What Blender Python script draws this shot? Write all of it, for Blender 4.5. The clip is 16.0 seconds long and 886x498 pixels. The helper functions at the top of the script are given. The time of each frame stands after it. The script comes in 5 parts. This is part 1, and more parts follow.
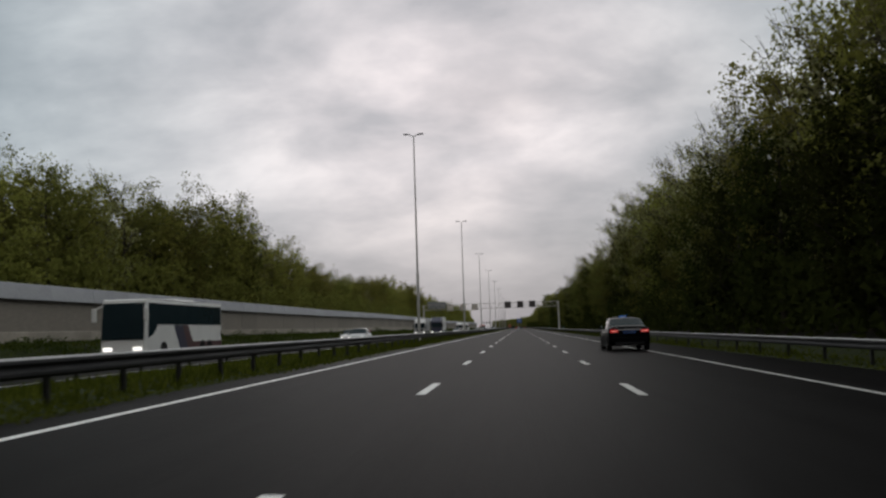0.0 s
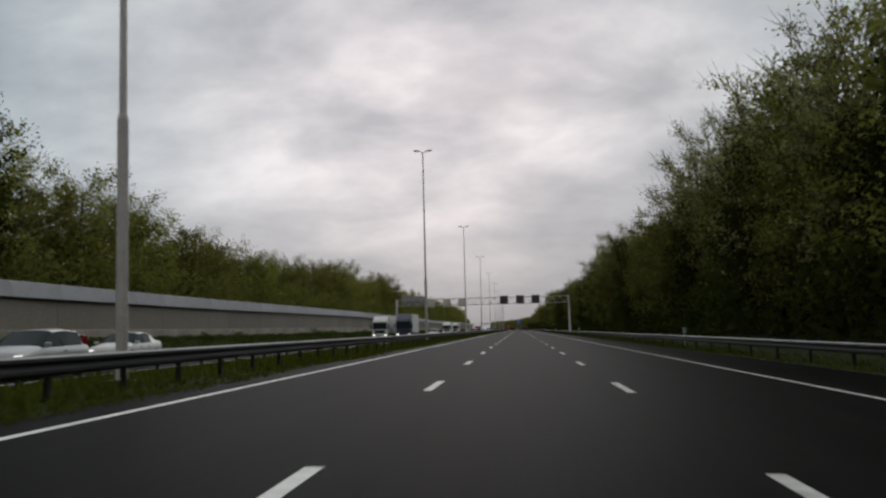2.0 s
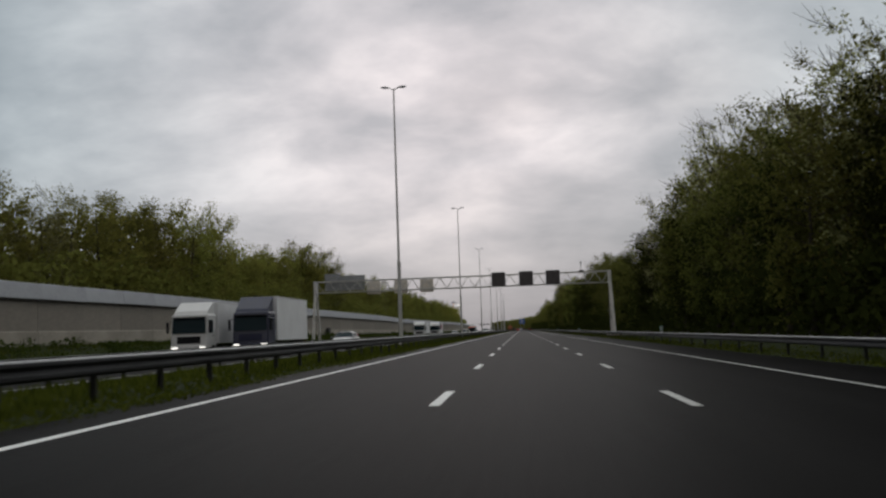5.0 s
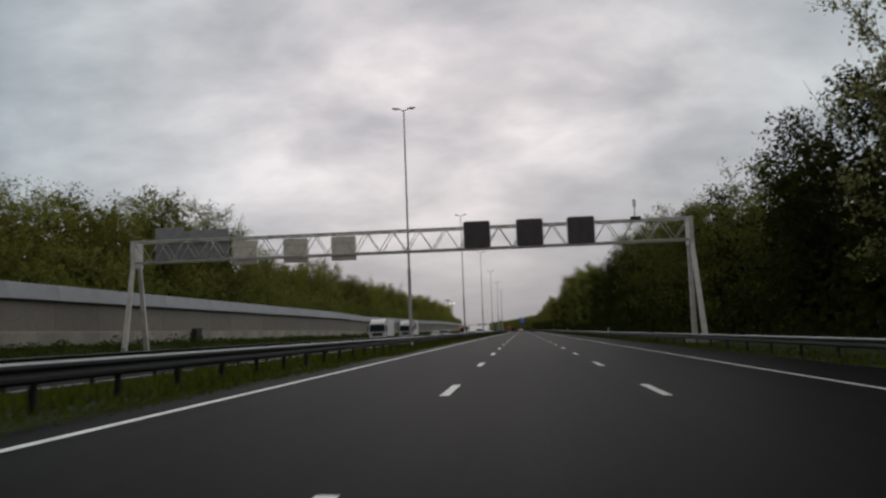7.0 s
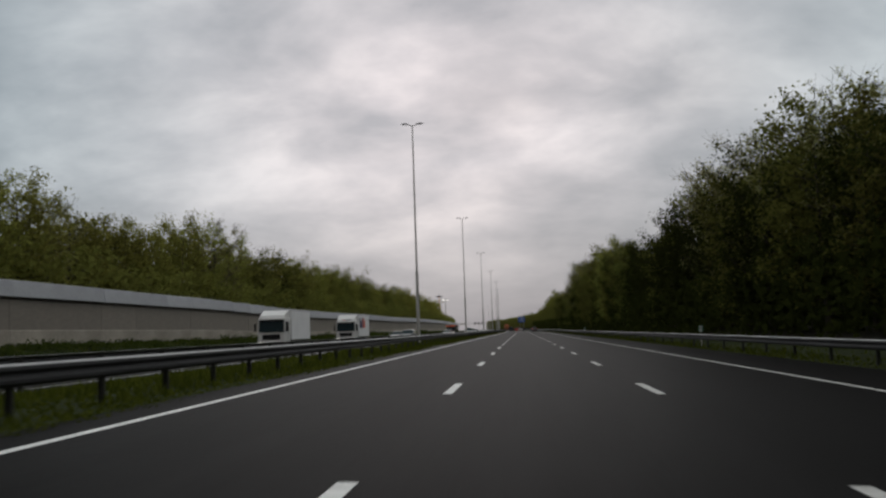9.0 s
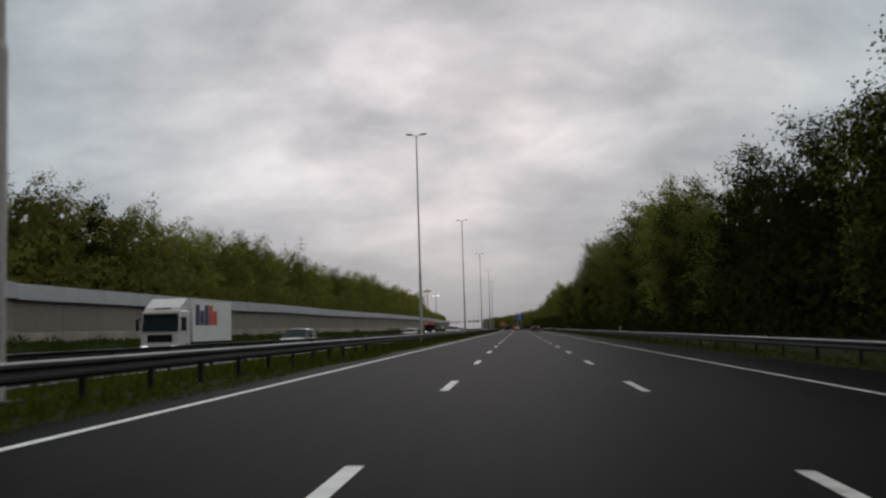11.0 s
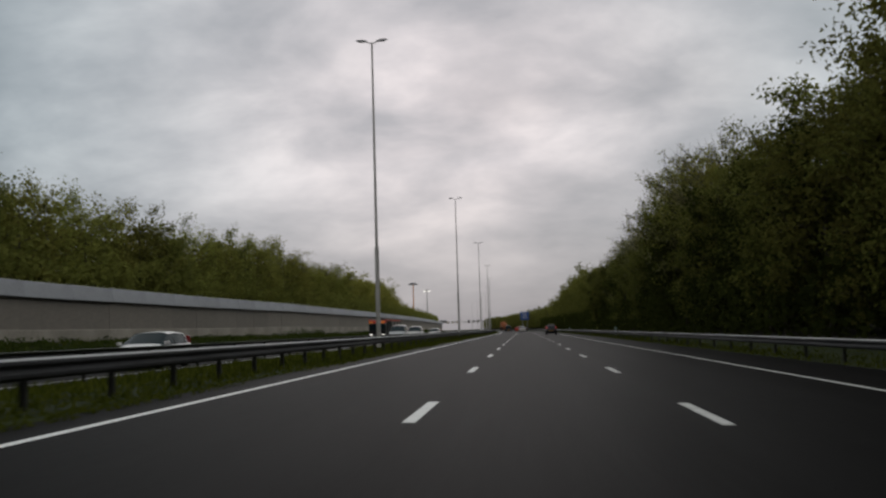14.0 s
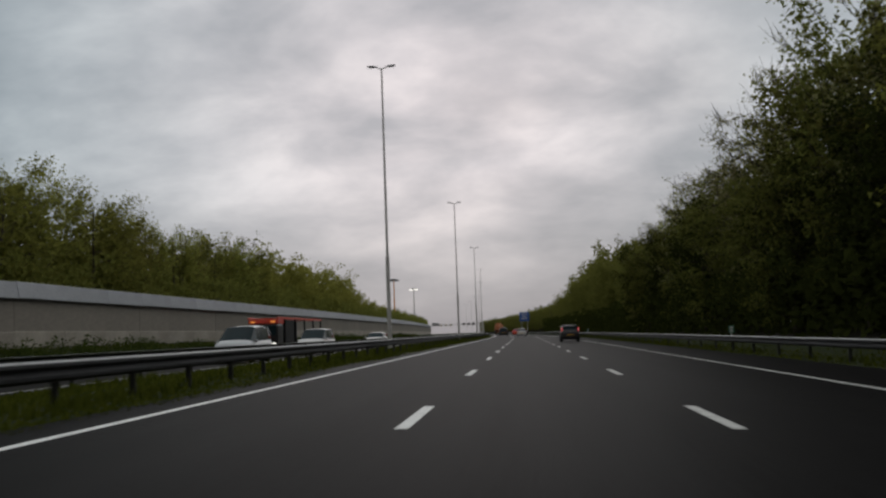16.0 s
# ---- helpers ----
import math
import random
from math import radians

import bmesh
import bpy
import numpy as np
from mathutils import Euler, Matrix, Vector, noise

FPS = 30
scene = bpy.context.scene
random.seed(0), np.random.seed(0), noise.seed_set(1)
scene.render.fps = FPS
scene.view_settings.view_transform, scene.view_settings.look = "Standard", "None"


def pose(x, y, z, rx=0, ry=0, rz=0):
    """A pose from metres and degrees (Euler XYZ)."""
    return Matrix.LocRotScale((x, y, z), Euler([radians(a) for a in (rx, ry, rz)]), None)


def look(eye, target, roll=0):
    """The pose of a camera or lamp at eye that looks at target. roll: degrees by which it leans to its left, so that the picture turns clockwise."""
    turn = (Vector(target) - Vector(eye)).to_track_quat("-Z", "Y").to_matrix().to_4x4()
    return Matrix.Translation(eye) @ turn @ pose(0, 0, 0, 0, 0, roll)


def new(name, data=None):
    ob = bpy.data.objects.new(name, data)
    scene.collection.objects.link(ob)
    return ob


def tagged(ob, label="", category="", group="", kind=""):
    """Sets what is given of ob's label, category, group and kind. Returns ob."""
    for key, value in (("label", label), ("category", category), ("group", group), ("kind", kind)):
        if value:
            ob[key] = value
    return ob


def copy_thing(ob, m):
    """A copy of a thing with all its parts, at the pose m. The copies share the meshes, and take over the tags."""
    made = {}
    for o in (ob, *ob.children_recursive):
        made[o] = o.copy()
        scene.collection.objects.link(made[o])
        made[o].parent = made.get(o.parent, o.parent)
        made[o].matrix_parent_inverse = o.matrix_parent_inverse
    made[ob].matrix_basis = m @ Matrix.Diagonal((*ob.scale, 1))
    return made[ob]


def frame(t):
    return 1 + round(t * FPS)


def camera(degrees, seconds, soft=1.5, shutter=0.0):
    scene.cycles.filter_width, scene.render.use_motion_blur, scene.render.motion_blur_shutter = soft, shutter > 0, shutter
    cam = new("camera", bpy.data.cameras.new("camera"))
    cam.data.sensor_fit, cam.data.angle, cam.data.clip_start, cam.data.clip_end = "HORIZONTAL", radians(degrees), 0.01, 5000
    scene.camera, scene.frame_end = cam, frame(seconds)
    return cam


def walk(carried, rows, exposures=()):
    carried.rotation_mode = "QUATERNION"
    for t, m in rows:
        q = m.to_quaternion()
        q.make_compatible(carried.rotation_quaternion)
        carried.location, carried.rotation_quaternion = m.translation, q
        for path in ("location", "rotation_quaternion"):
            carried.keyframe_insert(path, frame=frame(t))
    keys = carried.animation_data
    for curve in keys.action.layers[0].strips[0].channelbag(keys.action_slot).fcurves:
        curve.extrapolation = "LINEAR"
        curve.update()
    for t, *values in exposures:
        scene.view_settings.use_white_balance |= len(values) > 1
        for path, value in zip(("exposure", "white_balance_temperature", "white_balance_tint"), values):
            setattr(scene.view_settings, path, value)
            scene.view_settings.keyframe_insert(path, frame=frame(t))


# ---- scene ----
cam = camera(50.6, 16.0, soft=2.45, shutter=0.12)
PATH = [
    (0, (-0.144, -5.527, 1.073), (-0.3, -3.541, 1.244), -1.8),
    (0.5, (-0.148, 9.175, 1.065), (-0.304, 11.161, 1.24), -1.6),
    (1, (-0.131, 23.833, 1.062), (-0.288, 25.819, 1.239), -1.5),
    (1.5, (-0.175, 38.49, 1.077), (-0.333, 40.476, 1.252), -1.4),
    (2, (-0.132, 53.142, 1.089), (-0.288, 55.128, 1.262), -1.4),
    (2.5, (-0.256, 67.711, 1.127), (-0.412, 69.699, 1.291), -1.5),
    (3, (-0.292, 82.33, 1.115), (-0.453, 84.316, 1.28), -1.6),
    (3.5, (-0.324, 96.897, 1.1), (-0.489, 98.884, 1.263), -1.7),
    (4, (-0.476, 111.551, 1.024), (-0.642, 113.536, 1.201), -1.9),
    (6.5, (-0.542, 184.031, 1.083), (-0.698, 186.017, 1.257), -2.0),
    (7, (-0.475, 198.476, 1.058), (-0.635, 200.461, 1.235), -2.1),
    (7.5, (-0.421, 213.199, 1.059), (-0.588, 215.184, 1.241), -2.1),
    (8, (-0.43, 228.042, 1.072), (-0.599, 230.027, 1.25), -1.9),
    (8.5, (-0.498, 242.954, 1.083), (-0.659, 244.94, 1.259), -2.0),
    (11, (-0.404, 316.926, 1.121), (-0.559, 318.912, 1.292), -1.7),
    (11.5, (-0.409, 331.819, 1.096), (-0.567, 333.806, 1.267), -1.7),
    (12, (-0.353, 346.741, 1.071), (-0.515, 348.726, 1.249), -1.8),
    (12.5, (-0.372, 361.768, 1.082), (-0.539, 363.753, 1.259), -1.9),
    (13, (-0.331, 376.806, 1.098), (-0.5, 378.791, 1.273), -2.0),
    (13.5, (-0.438, 391.737, 1.084), (-0.603, 393.723, 1.256), -1.7),
    (14, (-0.426, 406.945, 1.067), (-0.592, 408.93, 1.24), -1.7),
    (14.5, (-0.417, 422.572, 1.083), (-0.583, 424.557, 1.263), -2.1),
    (15, (-0.349, 437.688, 1.077), (-0.516, 439.673, 1.254), -2.1),
    (15.5, (-0.458, 452.644, 1.056), (-0.618, 454.63, 1.236), -1.8),
    (16, (-0.415, 467.502, 1.038), (-0.579, 469.487, 1.218), -2.1),
]
walk(cam, [(t, look(eye, target, roll)) for t, eye, target, roll in PATH],
     exposures=((0, 0.0), (4, -0.02), (8, -0.06), (12, -0.11), (16, -0.12)))

# ---- light and sky ----
SUN_AZ, SUN_EL = -25.0, 36.0     # degrees left of the road's direction, degrees up
world = bpy.data.worlds.new("overcast_sky")
scene.world = world
world.use_nodes = True


def nodes_of(tree):
    return tree.nodes, tree.links


def build_sky():
    n, l = nodes_of(world.node_tree)
    n.clear()
    out = n.new("ShaderNodeOutputWorld")
    bg = n.new("ShaderNodeBackground")
    sky = n.new("ShaderNodeTexSky")
    sky.sky_type = "NISHITA"
    sky.sun_disc = False
    sky.sun_elevation = radians(SUN_EL)
    sky.sun_rotation = radians(-SUN_AZ)
    dim = n.new("ShaderNodeVectorMath")
    dim.operation = "SCALE"
    dim.inputs["Scale"].default_value = 0.1
    l.new(sky.outputs[0], dim.inputs[0])
    co = n.new("ShaderNodeTexCoord")
    sep = n.new("ShaderNodeSeparateXYZ")
    l.new(co.outputs["Generated"], sep.inputs[0])

    def op(kind, a, b=None, clamp=False):
        m = n.new("ShaderNodeMath")
        m.operation = kind
        m.use_clamp = clamp
        for i, v in enumerate((a, b)):
            if v is None:
                continue
            if isinstance(v, (int, float)):
                m.inputs[i].default_value = v
            else:
                l.new(v, m.inputs[i])
        return m.outputs[0]

    # a flat cloud deck seen in perspective
    up = op("ADD", op("MAXIMUM", sep.outputs[2], 0.0), 0.42)
    px = op("DIVIDE", sep.outputs[0], up)
    py = op("DIVIDE", sep.outputs[1], up)
    flat = n.new("ShaderNodeCombineXYZ")
    l.new(px, flat.inputs[0])
    l.new(py, flat.inputs[1])

    def cloud(scale, detail, offset, stretch=(1, 1, 1)):
        mp = n.new("ShaderNodeMapping")
        mp.inputs["Location"].default_value = offset
        mp.inputs["Scale"].default_value = stretch
        l.new(flat.outputs[0], mp.inputs[0])
        t = n.new("ShaderNodeTexNoise")
        t.inputs["Scale"].default_value = scale
        t.inputs["Detail"].default_value = detail
        t.inputs["Roughness"].default_value = 0.52
        t.inputs["Distortion"].default_value = 0.15
        l.new(mp.outputs[0], t.inputs["Vector"])
        return t.outputs["Fac"]

    big = cloud(1.9, 3, (5.2, 1.7, 0.5))
    fine = cloud(5.4, 7, (1.0, 7.0, 2.0), (0.8, 1.0, 1))
    dens = op("ADD", op("MULTIPLY", big, 0.48), op("MULTIPLY", fine, 0.67))
    ramp = n.new("ShaderNodeValToRGB")
    e = ramp.color_ramp.elements
    e[0].position, e[0].color = 0.43, (0.385, 0.405, 0.425, 1)
    e[1].position, e[1].color = 0.72, (0.80, 0.79, 0.79, 1)
    mid = ramp.color_ramp.elements.new(0.575)
    mid.color = (0.57, 0.575, 0.59, 1)
    l.new(dens, ramp.inputs[0])
    # the cloud is brighter and warmer towards the hidden sun
    az, el = radians(4), radians(13)
    sd = Vector((-math.sin(az) * math.cos(el), math.cos(az) * math.cos(el), math.sin(el)))
    dot = n.new("ShaderNodeVectorMath")
    dot.operation = "DOT_PRODUCT"
    dot.inputs[1].default_value = sd
    l.new(co.outputs["Generated"], dot.inputs[0])
    glow = op("POWER", op("MAXIMUM", dot.outputs["Value"], 0.0), 20.0)
    tint = n.new("ShaderNodeMix")
    tint.data_type = "RGBA"
    tint.inputs["A"].default_value = (0.665, 0.77, 0.805, 1)
    tint.inputs["B"].default_value = (1.36, 1.24, 1.22, 1)
    l.new(glow, tint.inputs["Factor"])
    # the unseen rear sky is made brighter and neutral to light faces turned to it
    rear = n.new("ShaderNodeMix")
    rear.data_type = "RGBA"
    rear.inputs["B"].default_value = (0.81, 0.775, 0.735, 1)
    l.new(op("SUBTRACT", 0.55, op("MULTIPLY", sep.outputs[1], 0.75), True), rear.inputs["Factor"])
    l.new(tint.outputs["Result"], rear.inputs["A"])
    mul = n.new("ShaderNodeVectorMath")
    mul.operation = "MULTIPLY"
    # single banks of cloud over the road: sideways and upward slope, half widths, how much paler
    ahead = op("MAXIMUM", sep.outputs[1], 0.05)
    across, rise = op("DIVIDE", sep.outputs[0], ahead), op("DIVIDE", sep.outputs[2], ahead)
    total = 1.0
    for u, v, wu, wv, amount in ((-0.02, 0.245, 0.075, 0.030, -0.13), (0.055, 0.212, 0.045, 0.022, 0.11), (-0.04, 0.182, 0.085, 0.012, 0.09),
                                 (-0.13, 0.192, 0.045, 0.010, -0.06), (-0.27, 0.165, 0.11, 0.024, 0.09), (-0.12, 0.28, 0.06, 0.10, 0.09),
                                 (0.19, 0.25, 0.11, 0.06, -0.17), (0.07, 0.15, 0.10, 0.014, -0.06), (-0.42, 0.27, 0.10, 0.03, -0.05)):
        a = op("POWER", op("ABSOLUTE", op("MULTIPLY", op("SUBTRACT", across, u), 1 / wu)), 2.0)
        b = op("POWER", op("ABSOLUTE", op("MULTIPLY", op("SUBTRACT", rise, v), 1 / wv)), 2.0)
        bank = op("DIVIDE", amount, op("ADD", op("ADD", a, b), 1.0))
        total = op("ADD", bank, total)
    banks = n.new("ShaderNodeVectorMath")
    banks.operation = "SCALE"
    l.new(ramp.outputs[0], banks.inputs[0])
    l.new(total, banks.inputs["Scale"])
    l.new(banks.outputs[0], mul.inputs[0])
    l.new(rear.outputs["Result"], mul.inputs[1])
    mix = n.new("ShaderNodeMix")
    mix.data_type = "RGBA"
    mix.inputs["Factor"].default_value = 0.94
    l.new(dim.outputs[0], mix.inputs["A"])
    l.new(mul.outputs[0], mix.inputs["B"])
    # grey haze low over the horizon
    low = op("POWER", op("SUBTRACT", 1.0, op("MULTIPLY", op("MAXIMUM", sep.outputs[2], 0.0), 4.5, True)), 1.7)
    haze = n.new("ShaderNodeMix")
    haze.data_type = "RGBA"
    haze.inputs["B"].default_value = (0.36, 0.335, 0.345, 1)
    l.new(op("MULTIPLY", low, 0.92), haze.inputs["Factor"])
    l.new(mix.outputs["Result"], haze.inputs["A"])
    l.new(haze.outputs["Result"], bg.inputs["Color"])
    bg.inputs["Strength"].default_value = 1.0
    l.new(bg.outputs[0], out.inputs[0])


build_sky()
sun_data = bpy.data.lights.new("sun", "SUN")
sun_data.energy, sun_data.angle, sun_data.color = 0.75, radians(110), (1.0, 0.95, 0.88)
sun = new("sun", sun_data)
sun.rotation_euler = (radians(90 - SUN_EL), 0, radians(180 + SUN_AZ))

# ---- materials ----


def surface(name, color, rough=0.6, metal=0.0, vary=0.25, scale=1.0, bump=0.0, bump_scale=20.0, stretch=(1, 1, 1),
            second=None, island=0.0, per_object=0.0, coat=0.0, spec=0.5):
    """A painted or mineral surface: base colour varied by large stains and fine grain, with fine relief."""
    m = bpy.data.materials.new(name)
    m.use_nodes = True
    n, l = nodes_of(m.node_tree)
    b = n["Principled BSDF"]
    b.inputs["Roughness"].default_value = rough
    b.inputs["Metallic"].default_value = metal
    b.inputs["Coat Weight"].default_value = coat
    b.inputs["Specular IOR Level"].default_value = spec
    co = n.new("ShaderNodeTexCoord")
    mp = n.new("ShaderNodeMapping")
    mp.inputs["Scale"].default_value = stretch
    l.new(co.outputs["Object"], mp.inputs[0])
    big = n.new("ShaderNodeTexNoise")
    big.inputs["Scale"].default_value = scale
    big.inputs["Detail"].default_value = 4
    l.new(mp.outputs[0], big.inputs["Vector"])
    small = n.new("ShaderNodeTexNoise")
    small.inputs["Scale"].default_value = scale * 14
    small.inputs["Detail"].default_value = 3
    l.new(mp.outputs[0], small.inputs["Vector"])
    mixf = n.new("ShaderNodeMath")
    mixf.operation = "MULTIPLY_ADD"
    mixf.inputs[1].default_value = 0.45
    l.new(small.outputs["Fac"], mixf.inputs[0])
    half = n.new("ShaderNodeMath")
    half.operation = "MULTIPLY"
    half.inputs[1].default_value = 0.55
    l.new(big.outputs["Fac"], half.inputs[0])
    l.new(half.outputs[0], mixf.inputs[2])
    ramp = n.new("ShaderNodeValToRGB")
    c2 = second or tuple(min(1, c * (1 + vary)) for c in color)
    c1 = tuple(c * (1 - vary) for c in color)
    e = ramp.color_ramp.elements
    e[0].position, e[0].color = 0.34, (*c1, 1)
    e[1].position, e[1].color = 0.66, (*c2, 1)
    l.new(mixf.outputs[0], ramp.inputs[0])
    last = ramp.outputs[0]
    for amount, node, sock in ((island, "ShaderNodeNewGeometry", "Random Per Island"), (per_object, "ShaderNodeObjectInfo", "Random")):
        if amount:
            g = n.new(node)
            mr = n.new("ShaderNodeMapRange")
            mr.inputs["To Min"].default_value = 1 - amount
            mr.inputs["To Max"].default_value = 1 + amount
            l.new(g.outputs[sock], mr.inputs["Value"])
            sc = n.new("ShaderNodeVectorMath")
            sc.operation = "SCALE"
            l.new(last, sc.inputs[0])
            l.new(mr.outputs[0], sc.inputs["Scale"])
            last = sc.outputs[0]
    l.new(last, b.inputs["Base Color"])
    if bump:
        t = n.new("ShaderNodeTexNoise")
        t.inputs["Scale"].default_value = bump_scale
        t.inputs["Detail"].default_value = 4
        l.new(co.outputs["Object"], t.inputs["Vector"])
        bp = n.new("ShaderNodeBump")
        bp.inputs["Strength"].default_value = bump
        bp.inputs["Distance"].default_value = 0.02
        l.new(t.outputs["Fac"], bp.inputs["Height"])
        l.new(bp.outputs[0], b.inputs["Normal"])
    return m


def foliage(name, dark, light, through_light=0.35):
    """Leaves: a dull face and some light through the blade, each leaf and each tree a little different."""
    m = bpy.data.materials.new(name)
    m.use_nodes = True
    n, l = nodes_of(m.node_tree)
    n.clear()
    out = n.new("ShaderNodeOutputMaterial")
    g = n.new("ShaderNodeNewGeometry")
    o = n.new("ShaderNodeObjectInfo")
    mixc = n.new("ShaderNodeMix")
    mixc.data_type = "RGBA"
    mixc.inputs["A"].default_value = (*dark, 1)
    mixc.inputs["B"].default_value = (*light, 1)
    l.new(g.outputs["Random Per Island"], mixc.inputs["Factor"])
    hsv = n.new("ShaderNodeHueSaturation")
    for sock, lo, hi in (("Hue", 0.485, 0.515), ("Value", 0.75, 1.25)):
        mr = n.new("ShaderNodeMapRange")
        mr.inputs["To Min"].default_value = lo
        mr.inputs["To Max"].default_value = hi
        l.new(o.outputs["Random"], mr.inputs["Value"])
        l.new(mr.outputs[0], hsv.inputs[sock])
    l.new(mixc.outputs["Result"], hsv.inputs["Color"])
    d = n.new("ShaderNodeBsdfDiffuse")
    t = n.new("ShaderNodeBsdfTranslucent")
    l.new(hsv.outputs[0], d.inputs[0])
    l.new(hsv.outputs[0], t.inputs[0])
    ms = n.new("ShaderNodeMixShader")
    ms.inputs[0].default_value = through_light
    l.new(d.outputs[0], ms.inputs[1])
    l.new(t.outputs[0], ms.inputs[2])
    l.new(ms.outputs[0], out.inputs[0])
    return m


def lamp_glow(name, color, strength, base=(0.5, 0.5, 0.5)):
    m = bpy.data.materials.new(name)
    m.use_nodes = True
    b = m.node_tree.nodes["Principled BSDF"]
    b.inputs["Base Color"].default_value = (*base, 1)
    b.inputs["Roughness"].default_value = 0.25
    b.inputs["Emission Color"].default_value = (*color, 1)
    b.inputs["Emission Strength"].default_value = strength
    return m


ASPHALT = surface("asphalt", (0.0092, 0.0088, 0.0090), 0.44, vary=0.4, scale=1.1, bump=0.10, bump_scale=60, stretch=(1.3, 0.03, 1), spec=0.0045)
ROAD_PAINT = surface("worn_road_paint", (0.84, 0.84, 0.82), 0.7, vary=0.18, scale=3, bump=0.2, bump_scale=90)
# patchy worn paint, greyed further: lens falloff at right put into its colour
ROAD_PAINT_DIMMED = surface("grey_worn_road_paint", (0.56, 0.56, 0.54), 0.8, vary=0.35, scale=4, bump=0.3, bump_scale=90)
GRASS_SOIL = surface("grass_sod", (0.022, 0.031, 0.008), 0.95, vary=0.28, scale=0.6, bump=0.6, bump_scale=9, spec=0.1)
FOREST_SOIL = surface("forest_floor", (0.022, 0.020, 0.012), 0.95, vary=0.4, scale=0.8, bump=0.5, bump_scale=6, spec=0.1)
BLADES = foliage("grass_blades", (0.042, 0.054, 0.008), (0.105, 0.118, 0.018), 0.45)
# rail steel with the shade of its upright face put into the colour
STEEL_SHADED = surface("dirty_weathered_steel", (0.030, 0.030, 0.032), 0.7, 0.0, vary=0.4, scale=1.5, stretch=(3, 0.25, 3), spec=0.15)
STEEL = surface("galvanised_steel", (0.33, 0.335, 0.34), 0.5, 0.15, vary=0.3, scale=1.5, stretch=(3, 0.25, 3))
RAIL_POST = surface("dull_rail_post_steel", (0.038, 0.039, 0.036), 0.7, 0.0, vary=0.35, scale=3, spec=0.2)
POST_GREY = surface("grey_lamp_post_paint", (0.50, 0.49, 0.47), 0.5, 0.1, vary=0.18, scale=1.2)
LAMP_HEAD = surface("lamp_head_grey", (0.16, 0.16, 0.17), 0.5, 0.2, vary=0.2, scale=4)
LAMP_GLASS = surface("lamp_cover_glass", (0.45, 0.46, 0.47), 0.2, vary=0.1, scale=5)
CONCRETE = surface("noise_wall_concrete", (0.205, 0.183, 0.155), 0.9, vary=0.16, scale=0.35, bump=0.12, bump_scale=12, stretch=(1, 0.35, 0.9), per_object=0.08)
PLINTH = surface("pale_plinth_concrete", (0.29, 0.262, 0.22), 0.9, vary=0.25, scale=0.5, bump=0.15, bump_scale=12, per_object=0.08)
COPING = surface("blue_grey_wall_cladding", (0.285, 0.295, 0.315), 0.7, vary=0.18, scale=0.8, stretch=(1, 0.5, 1), per_object=0.07)
DARK_GAP = surface("dark_wall_shadow_gap", (0.03, 0.03, 0.032), 0.9, vary=0.2)
GANTRY = surface("gantry_galvanised_tube", (0.55, 0.535, 0.505), 0.55, 0.2, vary=0.25, scale=2)
SIGN_BLACK = surface("matrix_sign_face", (0.072, 0.063, 0.064), 0.8, vary=0.35, scale=2)
SIGN_EDGE = surface("sign_frame_grey", (0.68, 0.68, 0.69), 0.5, 0.2, vary=0.15, scale=3)
SIGN_BACK = surface("beige_sign_back", (0.80, 0.74, 0.65), 0.6, vary=0.15, scale=2)
SIGN_BACK_GREY = surface("blue_grey_sign_back", (0.27, 0.28, 0.29), 0.6, 0.2, vary=0.2, scale=2)
BARK = surface("bark", (0.065, 0.055, 0.042), 0.95, vary=0.4, scale=3, bump=0.6, bump_scale=14, stretch=(3, 3, 0.5), spec=0.1)
LEAF_SPRING = foliage("spring_leaves", (0.245, 0.246, 0.056), (0.305, 0.302, 0.072), 0.5)
LEAF_OLIVE = foliage("olive_leaves", (0.148, 0.153, 0.036), (0.192, 0.195, 0.050), 0.5)
# leaf green lowered to near black: the right wood's shade in the colour
LEAF_SHADED = foliage("dark_leaves", (0.034, 0.041, 0.010), (0.052, 0.060, 0.015), 0.5)
LEAF_SCRUB = foliage("bramble_leaves", (0.030, 0.045, 0.010), (0.075, 0.095, 0.022), 0.4)
LEAF_PALE = foliage("pale_young_leaves", (0.24, 0.235, 0.09), (0.33, 0.32, 0.14), 0.6)

# ---- building helpers ----


def link_mesh(name, verts, faces, material, parent=None, label=""):
    me = bpy.data.meshes.new(name)
    me.from_pydata(verts, [], faces)
    me.materials.append(material)
    ob = new(name, me)
    if parent:
        ob.parent = parent
    if label:
        ob["label"] = label
    return ob


def part(name, bm, material, parent=None, label="", smooth=False):
    """Links a bmesh as one mesh object under a thing or part."""
    me = bpy.data.meshes.new(name)
    bmesh.ops.recalc_face_normals(bm, faces=bm.faces)
    bm.to_mesh(me)
    bm.free()
    me.materials.append(material)
    if smooth:
        for p in me.polygons:
            p.use_smooth = True
    ob = new(name, me)
    if parent:
        ob.parent = parent
    if label:
        ob["label"] = label
    return ob


def share(ob, x, y, z, rz=0.0, parent=None):
    """Another object on the same mesh."""
    o = bpy.data.objects.new(ob.name, ob.data)
    scene.collection.objects.link(o)
    o.matrix_basis = pose(x, y, z, 0, 0, rz)
    o.parent = parent if parent else ob.parent
    return o


